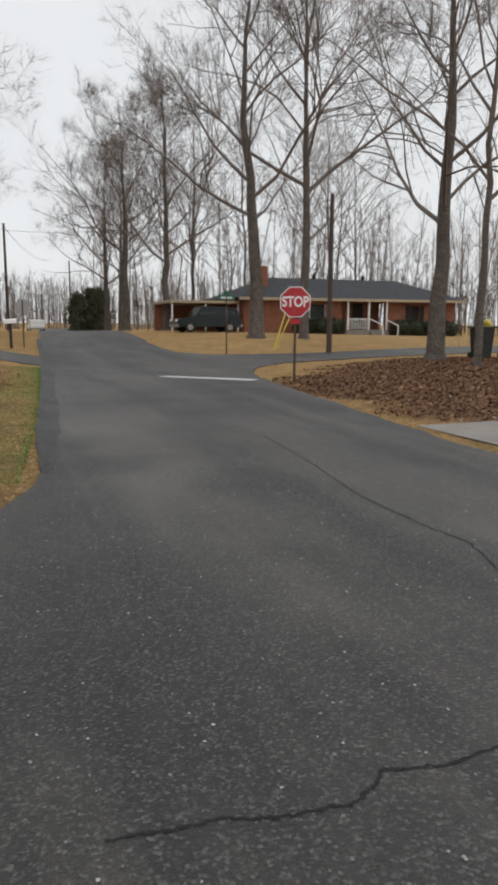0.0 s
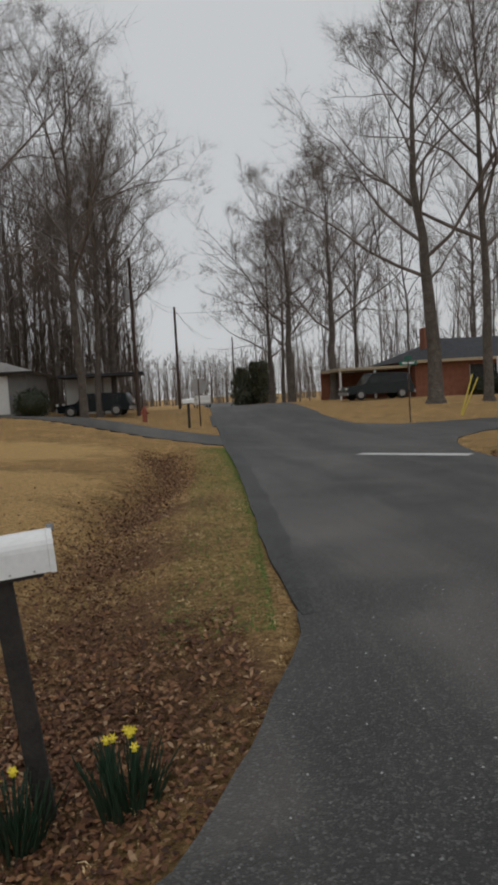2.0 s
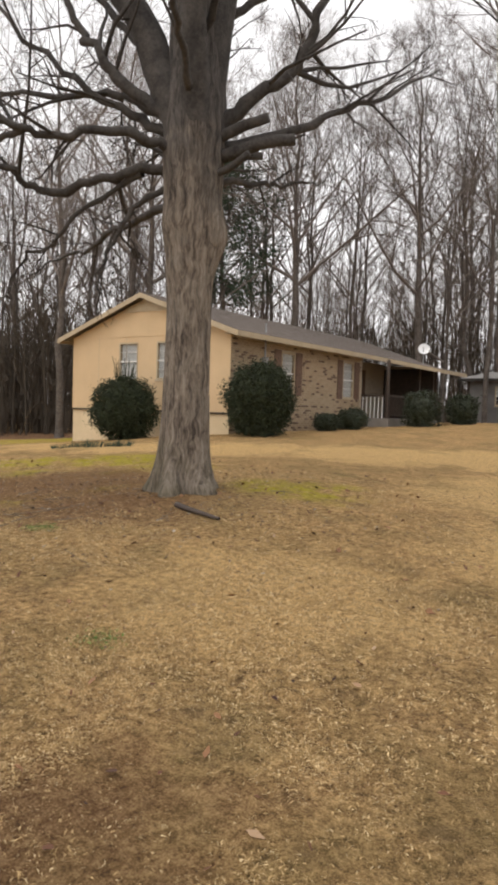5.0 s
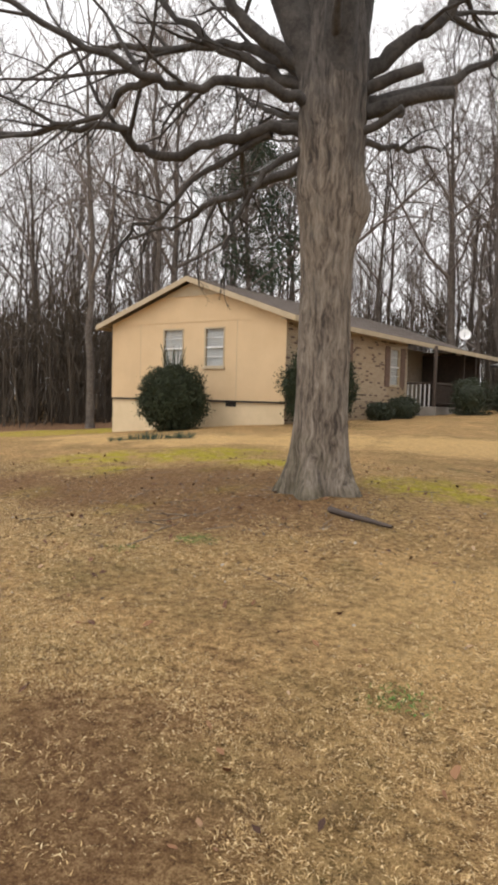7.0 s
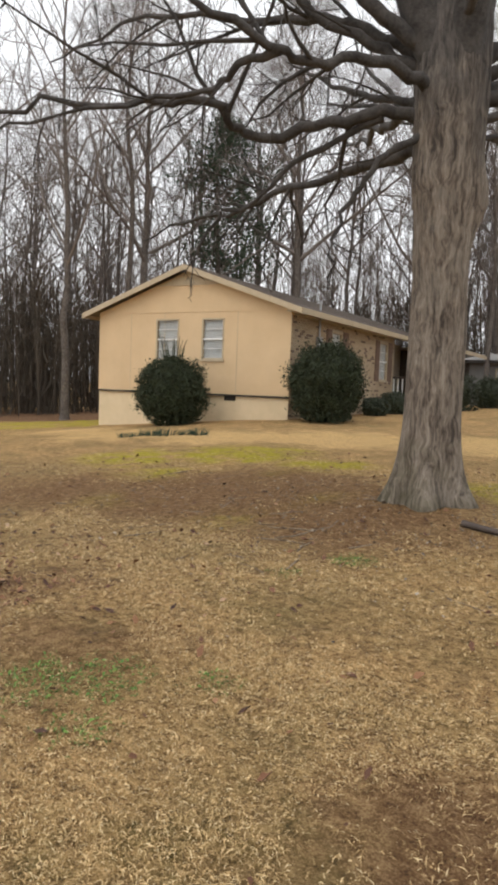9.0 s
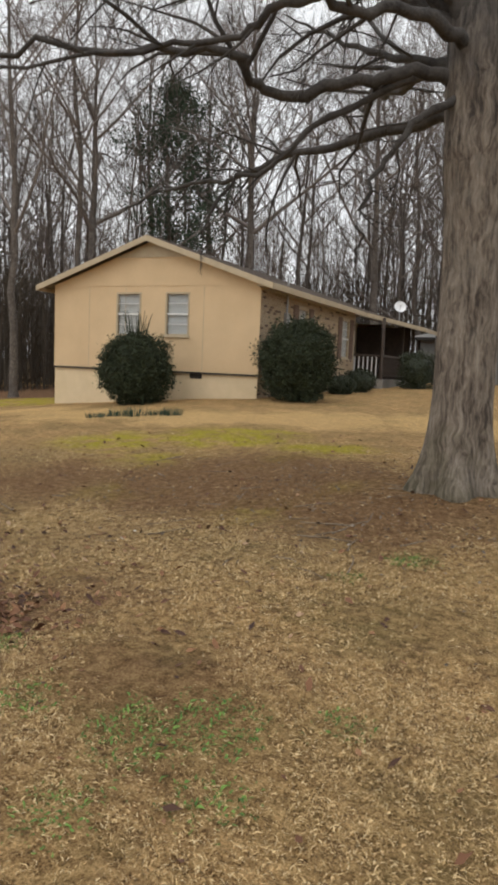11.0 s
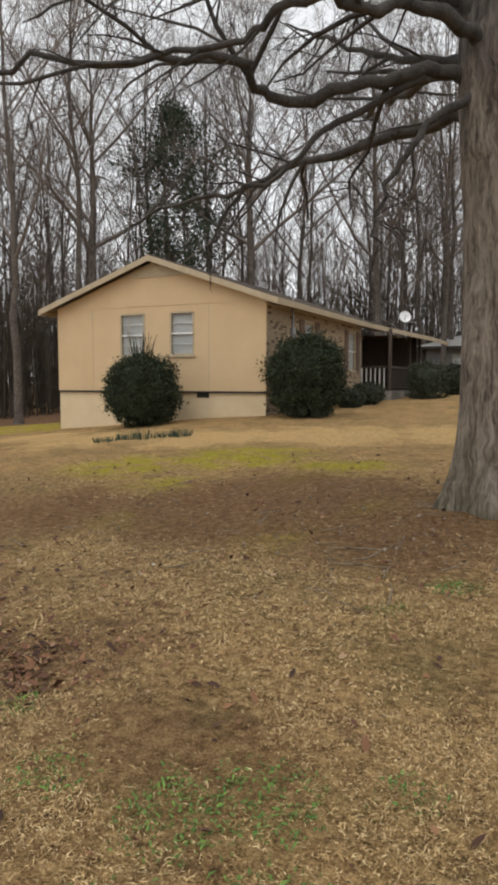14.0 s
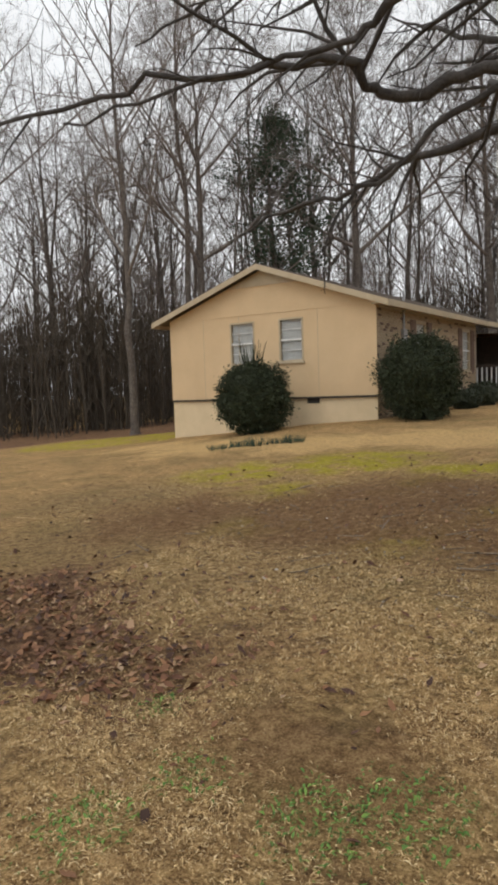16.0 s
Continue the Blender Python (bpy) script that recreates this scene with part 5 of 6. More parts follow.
# sawn-off stubs
for z0, az, rise, ln, r0 in ((3.95, 32, 0.10, 1.05, 0.085), (4.0, 55, 0.25, 0.7, 0.06), (4.15, 25, 0.35, 0.75, 0.075), (3.75, 10, -0.05, 0.6, 0.05)):
    a = radians(az)
    p, rad, _ = bough(qo, (0.2 * math.cos(a), 0.2 * math.sin(a), z0), (math.cos(a), math.sin(a), rise), ln, r0, r0 * 0.8, 5, 0.1, 0.0)
    p = np.concatenate([p, p[-1:]])
    v, f = tubes([(p, np.append(rad, 0.001), 8)])
    link("stub", fast_mesh("stub", v, f, M["limb"]), oak, "sawn-off limb stub")


# ---- roadside things ----
def mailbox(x, y, rz, zpost, lean, label):
    t = thing("mailbox", label, "mailbox", (x, y, h(x, y) - 0.02), rz)
    part("post", box((-0.05, -0.05, -0.2), (0.05, 0.05, zpost), 0.008), M["wood_dark"], t, "dark weathered square wooden post", m=pose(0, 0, 0, 0, lean, 0))
    top = Vector((math.sin(radians(lean)) * zpost, 0, zpost))
    prof = [(-0.085, 0), (0.085, 0), (0.085, 0.11)] + [(0.085 * math.cos(radians(a)), 0.11 + 0.085 * math.sin(radians(a))) for a in range(15, 180, 15)] + [(-0.085, 0.11)]
    bm = bmesh.new()
    prism([(u, w) for u, w in prof], -0.25, 0.235, "x", bm)
    body = part("box", bm, M["white_metal"], t, "white enamelled sheet-metal box", m=Matrix.Translation(top) @ pose(0, 0, 0, 0, -4, 0))
    bm = prism([(u * 1.06, w * 1.04 - 0.004) for u, w in prof], 0.236, 0.262, "x")
    part("door", bm, M["white_metal"], body)
    bm = prism([(u * 1.03, w * 1.02 - 0.002) for u, w in prof], -0.256, -0.235, "x")
    part("back_rim", bm, M["white_metal"], body)
    part("latch", box((0.24, -0.015, 0.18), (0.275, 0.015, 0.215), 0.004), M["steel"], body)
    for k in range(4):
        part("rivet", rod((-0.17 + 0.11 * k, -0.086, 0.015), (-0.17 + 0.11 * k, -0.089, 0.015), 0.005, sides=6), M["steel"], body)
    part("bracket", box((-0.2, -0.07, -0.02), (0.2, 0.07, -0.001)), M["wood_dark"], body)
    return t


mailbox(13.31, -15.2, 8, 0.05 - h(13.31, -15.2), -6, "white metal mailbox on a leaning dark post")
mailbox(15.9, 12.4, 10, 1.1, 0, "white mailbox on a post beside the far driveway")


def daffodils(x, y, n_blades, n_flowers, spread, hgt, seed, label):
    q = np.random.default_rng(seed)
    t = thing("daffodil_clump", label, "flowers", (x, y, h(x, y)), 0, "daffodil clumps")
    paths = []
    for _ in range(n_blades):
        a, e = q.uniform(0, 6.28), spread * math.sqrt(q.uniform(0, 1)) * 0.5
        p, rad, _ = bough(q, (e * math.cos(a), e * math.sin(a), -0.03), (0.25 * math.cos(a), 0.25 * math.sin(a), 1), hgt * q.uniform(0.6, 1.1), 0.008, 0.003, 4, 0.06, -0.03)
        paths.append((p, rad, 3))
    V, F = tubes(paths)
    link("leaves", fast_mesh("leaves", V, F, M["blade"]), t)
    for _ in range(n_flowers):
        a, e = q.uniform(0, 6.28), spread * q.uniform(0.1, 0.6)
        fx_, fy_, fz_ = e * math.cos(a), e * math.sin(a), hgt * q.uniform(0.95, 1.15)
        fl = rod((fx_ * 0.7, fy_ * 0.7, 0), (fx_, fy_, fz_), 0.004, sides=4)
        stem = part("stem", fl, M["blade"], t)
        bm = bmesh.new()
        for k2 in range(6):
            b2 = k2 * math.pi / 3
            v = [bm.verts.new((fx_ + rr * math.cos(b2 + da), fy_ + 0.3 * rr * math.sin(b2 + da) - 0.01, fz_ + rr * math.sin(b2 + da))) for rr, da in ((0.003, 0), (0.015, 0.4), (0.025, 0), (0.015, -0.4))]
            bm.faces.new(v)
        rod((fx_, fy_ - 0.005, fz_), (fx_, fy_ - 0.035, fz_ - 0.005), 0.007, 0.010, 8, bm)
        part("flower", bm, M["petal"], stem, "yellow daffodil flower")


daffodils(13.72, -15.4, 110, 8, 0.26, 0.33, 1, "clump of yellow daffodils in leaf litter by the mailbox")
daffodils(13.2, -15.45, 90, 4, 0.22, 0.33, 2, "clump of daffodils at the foot of the mailbox post")
daffodils(12.5, -15.45, 60, 1, 0.3, 0.28, 3, "daffodil clump in dry grass")
for i in range(5):
    daffodils(-1.3 + i * 0.31, -4.85 + 0.2 * i + 0.16 * (i % 2), 70, 0, 0.46, 0.14 + 0.04 * (i % 3), 10 + i, "low clump of green daffodil leaves in the lawn")


def octagon(r0, z0, y0, y1):
    return prism([(r0 * math.cos(radians(22.5 + 45 * k)), z0 + r0 * math.sin(radians(22.5 + 45 * k))) for k in range(8)], y0, y1, "y")


def stop_sign(x, y, rz, hgt, label, text=True):
    t = thing("stop_sign", label, "stop sign", (x, y, h(x, y)), rz)
    part("post", box((-0.03, -0.012, -0.3), (0.03, 0.025, hgt - 0.05), 0.004), M["rust_post"], t)
    zc = hgt - 0.38
    part("plate", octagon(0.40, zc, -0.022, -0.016), M["sign_white"] if text else M["steel"], t)
    if text:
        part("face", octagon(0.375, zc, -0.026, -0.0225), M["sign_red"], t, "red stop face")
        cu = bpy.data.curves.new("lettering", "FONT")
        cu.body, cu.size, cu.align_x, cu.align_y, cu.extrude, cu.offset = "STOP", 0.31, "CENTER", "CENTER", 0.001, 0.008
        cu.materials.append(M["sign_white"])
        link("lettering", cu, t, "white letters", pose(0, -0.0275, zc, 90, 0, 0) @ Matrix.Diagonal((0.88, 1.12, 1, 1)))
        part("all_way_plate", box((-0.13, -0.024, zc - 0.53), (0.13, -0.018, zc - 0.41), 0.003), M["sign_red"], t, "small red plate below")
    for dz in (0.2, -0.2):
        part("bolt", rod((0, -0.03, zc + dz), (0, -0.024, zc + dz), 0.012, sides=6), M["steel"], t)
    return t


stop_sign(*rd(21.95, -4.2), -24, 2.33, "red octagonal stop sign on a rusty post")
stop_sign(16.6, 15.0, 165, 2.3, "grey back of a stop sign at the far corner", False)

ss = thing("street_sign", "green street name sign on a thin rusty post", "street sign", (*rd(24.5, 9.9), h(*rd(24.5, 9.9))))
part("post", rod((0, 0, -0.2), (0, 0, 2.55), 0.03), M["rust_post"], ss)
part("blade", box((-0.38, -0.01, 2.36), (0.38, 0.01, 2.54), 0.004), M["sign_green"], ss)
part("blade", box((-0.01, -0.38, 2.56), (0.01, 0.38, 2.74), 0.004), M["sign_green"], ss)
part("bar", box((-0.26, -0.014, 2.41), (0.26, -0.0105, 2.49)), M["sign_white"], ss)


def pole(x, y, hgt, label, arm=True):
    t = thing("utility_pole", label, "utility pole", (x, y, h(x, y)))
    part("shaft", rod((0, 0, -0.4), (0, 0, hgt), 0.125, 0.085, 12), M["pole_wood"], t, "brown wooden shaft")
    if arm:
        part("crossarm", box((-0.9, -0.05, hgt - 0.6), (0.9, 0.05, hgt - 0.48), 0.01), M["pole_wood"], t)
        for x_ in (-0.8, 0.8, 0.35):
            part("insulator", rod((x_, 0, hgt - 0.48), (x_, 0, hgt - 0.33), 0.04, 0.03), M["steel"], t)
    return t


pole(*rd(28.8, 8.4), 6.8, "brown wooden utility pole on the corner lawn", False)
p2 = pole(13.7, 26.0, 9.6, "tall wooden utility pole with a grey transformer", False)
part("transformer", rod((-0.3, 0, 7.0), (-0.3, 0, 7.8), 0.2, 0.2, 14), M["steel"], p2, "grey transformer can")
pole(16.9, 38.0, 8.0, "distant wooden utility pole", False)
pole(*rd(23.5, 75.0), 9.0, "distant wooden utility pole", False)
g = thing("guy_wire_guard", "pair of leaning yellow guy wire guards", "guy wire", (*rd(27.1, 10.9), h(*rd(27.1, 10.9))))
part("guard", rod((0, 0, -0.1), (0.75, 0.3, 1.75), 0.035), M["yellow"], g)
part("guard", rod((0.1, 0.1, -0.1), (1.0, 0.3, 1.6), 0.03), M["yellow"], g)


def wire(points, sag, rad, label):
    pts = []
    for p, q_ in zip(points, points[1:]):
        p, q_ = Vector(p), Vector(q_)
        for k2 in range(24):
            f = k2 / 24
            pts.append(p.lerp(q_, f) - Vector((0, 0, sag * 4 * f * (1 - f))))
    pts.append(Vector(points[-1]))
    V, F = tubes([(np.array(pts), np.full(len(pts), rad), 5)])
    tagged(new("cable", fast_mesh("cable", V, F, M["black"])), label, "cable")


pole(4.4, -24.0, 8.6, "wooden utility pole by the driveway", False)
wire([(4.4, -24.0, 7.7), (13.7, 26.0, 7.7)], 0.35, 0.016, "black overhead cable crossing above the lawn")
wire([(13.6, 26.0, 8.9), (16.8, 38.0, 8.0), (23, 75, 8.4)], 0.7, 0.012, "overhead line between the poles")
wire([(13.8, 26.0, 8.5), (17.0, 38.0, 7.6), (24, 75, 8.4)], 0.7, 0.012, "overhead line between the poles")
wire([(*rd(28.8, 8.4), 5.9), (16.9, 38.0, 7.5)], 0.6, 0.012, "overhead line crossing the road")

for x, y, col in ((*rd(30.5, -0.1), "blue"), (*rd(31.4, -0.5), None)):
    t = thing("wheeled_bin", "dark wheeled bin with bags on top" if col else "dark wheeled bin by the kerb", "bin", (x, y, h(x, y)))
    bm = bmesh.new()
    bmesh.ops.create_cube(bm, size=1, matrix=Matrix.Translation((0, 0, 0.5)))
    for v in bm.verts:
        s = 0.62 if v.co.z > 0.5 else 0.48
        v.co.x, v.co.y = v.co.x * s, v.co.y * s
    bmesh.ops.bevel(bm, geom=bm.edges[:], offset=0.03, segments=2, affect="EDGES")
    part("body", bm, M["bin"], t)
    part("lid", box((-0.34, -0.34, 1.0), (0.34, 0.34, 1.06), 0.02), M["bin"], t)
    for s in (-0.25, 0.25):
        part("wheel", rod((s - 0.03, 0.26, 0.1), (s + 0.03, 0.26, 0.1), 0.1, 0.1, 14), M["tyre"], t)
    if col:
        for dx, mm in ((-0.15, "blue"), (0.2, "yellow")):
            bm = bmesh.new()
            bmesh.ops.create_icosphere(bm, subdivisions=3, radius=0.14)
            for v in bm.verts:
                v.co *= 1 + 0.25 * noise.noise(v.co * 9)
            bg = part("bag", bm, M[mm], None, smooth=True, m=pose(x + dx, y, h(x, y) + 1.17))
            tagged(bg, "crumpled " + ("blue" if mm == "blue" else "yellow") + " bag on the bin lid", "bag")


def car(x, y, rz, label, mat, length=4.7, hgt=1.75):
    t = thing("car", label, "car", (x, y, h(x, y)), rz)
    w = 0.9
    prof = [(-0.5, 0.22), (-0.5, 0.52), (-0.47, 0.56), (-0.44, 0.95), (-0.22, 1.0), (0.12, 1.0), (0.24, 0.60), (0.46, 0.52), (0.5, 0.45), (0.5, 0.22)]
    bm = prism([(u * length, v * hgt) for u, v in prof], -w, w, "y")
    bmesh.ops.bevel(bm, geom=[e for e in bm.edges], offset=0.05, segments=2, affect="EDGES")
    part("body", bm, mat, t)
    for s in (-1, 1):
        gl = [(-0.41, 0.62), (-0.40, 0.90), (-0.22, 0.95), (0.10, 0.95), (0.20, 0.62)]
        part("side_window", prism([(u * length, v * hgt) for u, v in gl], s * (w + 0.004), s * (w + 0.012), "y"), M["glass"], t)
        for u in (-0.31, 0.31):
            wh = part("wheel", rod((u * length, s * (w - 0.12), 0.34), (u * length, s * (w + 0.03), 0.34), 0.34, 0.34, 20), M["tyre"], t)
            part("rim", rod((u * length, s * (w + 0.03), 0.34), (u * length, s * (w + 0.045), 0.34), 0.2, 0.18, 14), M["steel"], wh)
    part("bumper", box((length * 0.49, -w, 0.35), (length * 0.515, w, 0.55), 0.02), M["steel"], t)
    part("bumper", box((-length * 0.515, -w, 0.35), (-length * 0.49, w, 0.55), 0.02), M["steel"], t)
    for s in (-0.65, 0.65):
        part("headlight", box((length * 0.495, s - 0.13, 0.72), (length * 0.512, s + 0.13, 0.86), 0.01), M["white"], t)
    return t


car(*rd(28.6, 28.2), 183, "dark green sport utility car parked on the drive", M["car_dark"])
car(11.2, 25.5, 170, "dark car parked by the grey house", M["car_dark"], 4.4, 1.4)
car(*rd(19.2, 78.0), 93, "distant pale car on the road", M["white"], 4.6, 1.6)
bn = thing("bench", "pale wooden bench beside the tree", "bench", (6.0, 12.6, h(6.0, 12.6)), 5)
for k in range(3):
    part("seat_slat", box((-0.75, -0.3 + 0.15 * k, 0.42), (0.75, -0.18 + 0.15 * k, 0.46), 0.005), M["bench_wood"], bn)
part("back_slat", box((-0.75, 0.2, 0.55), (0.75, 0.24, 0.68), 0.005), M["bench_wood"], bn)
part("back_slat", box((-0.75, 0.2, 0.73), (0.75, 0.24, 0.86), 0.005), M["bench_wood"], bn)
for x in (-0.68, 0.68):
    part("leg", box((x - 0.04, -0.28, -0.1), (x + 0.04, -0.2, 0.42)), M["bench_wood"], bn)
    part("leg", box((x - 0.04, 0.14, -0.1), (x + 0.04, 0.2, 0.88)), M["bench_wood"], bn)
hy = thing("fire_hydrant", "dull red fire hydrant in the verge", "hydrant", (14.0, 13.0, h(14.0, 13.0)))
part("barrel", rod((0, 0, -0.1), (0, 0, 0.55), 0.11, 0.10, 12), M["hydrant"], hy)
part("bonnet", rod((0, 0, 0.55), (0, 0, 0.72), 0.12, 0.04, 12), M["hydrant"], hy)
part("nozzle", rod((-0.18, 0, 0.42), (0.18, 0, 0.42), 0.05, 0.05, 10), M["hydrant"], hy)


# ---- pine behind the house ----
pine = thing("pine_tree", "dark green pine among the bare trees", "tree", (-12.4, 16.2, h(-12.4, 16.2) - 0.1))
qp = np.random.default_rng(17)
pp, pr, _ = bough(qp, (0, 0, 0), (0, 0, 1), 15.4, 0.24, 0.03, 10, 0.02, 0.05)
v, f = tubes([(pp, pr, 8)])
link("trunk", fast_mesh("trunk", v, f, M["bark"]), pine)
twigs, needles = [], []
for i in range(95):
    z = qp.uniform(6.6, 15.0)
    az = qp.uniform(0, 6.28)
    ln = (0.9 + 2.7 * math.sin(min(1.0, (15.3 - z) / 8.0) * 2.2)) * qp.uniform(0.4, 1.15)
    b, br, _ = bough(qp, (0, 0, z), (math.cos(az), math.sin(az), 0.25), ln, 0.03, 0.01, 5, 0.08, 0.02)
    twigs.append((b, br, 4))
    for _ in range(110):
        c0 = b[qp.integers(2, 6)] + qp.normal(0, 0.26, 3)
        needles.append(c0)
v, f = tubes(twigs)
link("bough", fast_mesh("bough", v, f, M["bark"]), pine)
nc = np.array(needles)
u = qp.normal(0, 1, nc.shape) + (0, 0, 0.4)
u /= np.linalg.norm(u, axis=1, keepdims=True)
w = np.cross(u, qp.normal(0, 1, nc.shape))
w /= np.linalg.norm(w, axis=1, keepdims=True)
V = np.stack([nc - w * 0.035, nc + w * 0.035, nc + u * 0.22], 1).reshape(-1, 3)
link("needles", fast_mesh("needles", V, np.arange(len(V)).reshape(-1, 3), M["pine"], False), pine)


def evergreen(x, y, hgt, width, seed):
    """A cedar: tapered stem, drooping boughs and many short sprays in an uneven cone."""
    q = np.random.default_rng(seed)
    t = thing("evergreen_tree", "dark olive evergreen tree beside the far road", "tree", (x, y, h(x, y) - 0.1), 0, "evergreens by the road")
    p, rad, _ = bough(q, (0, 0, 0), (0, 0, 1), hgt, 0.16, 0.02, 8, 0.02, 0.05)
    v, f = tubes([(p, rad, 8)])
    link("trunk", fast_mesh("trunk", v, f, M["bark"]), t)
    paths, tips = [], []
    for _ in range(80):
        z, az = hgt * q.uniform(0.06, 0.97), q.uniform(0, 6.28)
        ln = width * (1 - z / hgt) ** 0.7 * q.uniform(0.55, 1.2) + 0.2
        b, br, _ = bough(q, (0, 0, z), (math.cos(az), math.sin(az), 0.3), ln, 0.03, 0.008, 4, 0.1, -0.02)
        paths.append((b, br, 3))
        tips.append(b[q.integers(1, 5, 60)] + q.normal(0, 0.22, (60, 3)))
    v, f = tubes(paths)
    link("bough", fast_mesh("bough", v, f, M["bark"]), t)
    c = np.concatenate(tips)
    u = q.normal(0, 1, c.shape)
    w = np.cross(u, q.normal(0, 1, c.shape))
    u, w = (k / np.linalg.norm(k, axis=1, keepdims=True) for k in (u, w))
    V = np.stack([c - w * 0.07, c + w * 0.07, c + u * 0.3], 1).reshape(-1, 3)
    link("foliage", fast_mesh("foliage", V, np.arange(len(V)).reshape(-1, 3), M["cedar"], False), t)


for x, y, hgt, width, seed in ((*rd(24.4, 62.0), 4.9, 1.8, 61), (*rd(26.0, 66.0), 5.2, 1.8, 62), (*rd(23.6, 68.0), 4.6, 1.5, 63)):
    evergreen(x, y, hgt, width, seed)


# ---- grass, leaves and litter ----
def in_spots(x, y, spots, grow=0.0):
    m = np.zeros(len(x), bool)
    wob = 0.35 * np.sin(x * 3.1 + 1.7 * np.sin(y * 2.3)) + 0.25 * np.sin(y * 4.7 + x * 1.3)
    for cx, cy, rr in spots:
        m |= np.hypot(x - cx, y - cy) + wob * min(1.0, rr) < rr + grow
    return m


def blades(name, x, y, length, width, mat, label, seed, lean=0.7, tuft=1, spread=0.03):
    """Bent blades of grass on the land, alone or in tufts that lean one way."""
    q = np.random.default_rng(seed)
    way = np.repeat(q.uniform(0, 6.28, len(x)), tuft)
    size = np.repeat(q.uniform(0.6, 1.3, len(x)), tuft)
    x = np.repeat(x, tuft) + q.normal(0, spread, len(way)) * (tuft > 1)
    y = np.repeat(y, tuft) + q.normal(0, spread, len(way)) * (tuft > 1)
    k = len(x)
    z = land(x, y)
    a = way + q.normal(0, 0.9, k)
    t = a + 1.57 + q.normal(0, 0.6, k)
    ln = length * size * q.uniform(0.5, 1.3, k)
    le_ = lean * q.uniform(0.3, 1.7, k)
    d = np.stack([np.cos(a) * le_, np.sin(a) * le_, np.ones(k)], 1)
    d /= np.linalg.norm(d, axis=1, keepdims=True)
    d2 = d * (1, 1, -0.1) + np.stack([np.cos(a), np.sin(a), 0 * a], 1) * 0.5
    d2 /= np.linalg.norm(d2, axis=1, keepdims=True)
    p = np.stack([x, y, z - 0.005], 1)
    w = np.stack([np.cos(t), np.sin(t), q.normal(0, 0.3, k)], 1) * (width * q.uniform(0.5, 1.4, k))[:, None]
    m = p + d * (ln * 0.55)[:, None]
    e = m + d2 * (ln * 0.55)[:, None]
    V = np.stack([p, m + w, m - w, e], 1).reshape(-1, 3)
    b = np.arange(k)[:, None] * 4
    F = np.concatenate([b + [0, 1, 2], b + [2, 1, 3]])
    me = fast_mesh(name, V, F, mat, False)
    return tagged(new(name, me), label, "grass", kind="stuff")


def strew(q, k, x0, x1, y0, y1, power=1.0):
    x, y = q.uniform(x0, x1, k), y0 + (y1 - y0) * q.uniform(0, 1, k) ** power
    keep = ~paved(x, y, -0.05)
    return x[keep], y[keep]


qg = np.random.default_rng(23)
for area, tufts, per, length, width in (
        ((4.0, 12.9, -15.9, -13.4), 62000, 5, 0.032, 0.0013), ((3.0, 13.0, -13.4, -11.0), 24000, 5, 0.036, 0.0019),
        ((0.0, 13.0, -11.0, -6.5), 13000, 4, 0.040, 0.0028), ((12.7, 15.6, -15.9, -6.0), 3200, 6, 0.055, 0.0028)):
    a, b = strew(qg, tufts, *area)
    thin = np.sin(a * 2.1 + 2 * np.sin(b * 1.4)) + np.sin(b * 2.9 + 1.3 * np.sin(a * 2.2)) + qg.normal(0, 0.8, len(a))
    luck = qg.uniform(0, 1, len(a))
    keep = (thin > -1.5) & ~(in_spots(a, b, SOIL) & (luck > 0.22)) & ~(in_spots(a, b, MOSS + LEAFY) & (luck > 0.3))
    blades("dry_grass", a[keep], b[keep], length, width, M["straw"], "matted straw-coloured dormant lawn grass", int(tufts), 1.3, per, 0.022)
WEEDS = [(5.45, -14.35, 0.17), (6.02, -14.38, 0.16), (6.25, -14.15, 0.14), (6.45, -14.6, 0.12), (5.3, -14.7, 0.2), (6.7, -13.9, 0.12), (5.0, -14.0, 0.12), (8.9, -13.2, 0.1), (6.05, -14.85, 0.14), (6.2, -12.2, 0.1), (6.5, -11.7, 0.12)]
xs_, ys_ = strew(qg, 330000, 4.8, 10.2, -15.3, -8)
keep = in_spots(xs_ + qg.normal(0, 0.045, len(xs_)), ys_ + qg.normal(0, 0.045, len(xs_)), WEEDS, 0.0) & (qg.uniform(0, 1, len(xs_)) < 0.42)
blades("weeds", xs_[keep], ys_[keep], 0.032, 0.0046, M["green_blade"], "patches of small green weeds in the lawn", 32, 0.8)
ex = qg.uniform(0, 1, 17000)
vy = qg.uniform(-13.8, 3.5, 17000)
vx = left_edge(vy) - 0.15 - 0.9 * ex ** 2
blades("verge_grass", vx - 0.06, vy, 0.06, 0.003, M["green_blade"], "thin green grass along the asphalt edge", 33, 1.0)


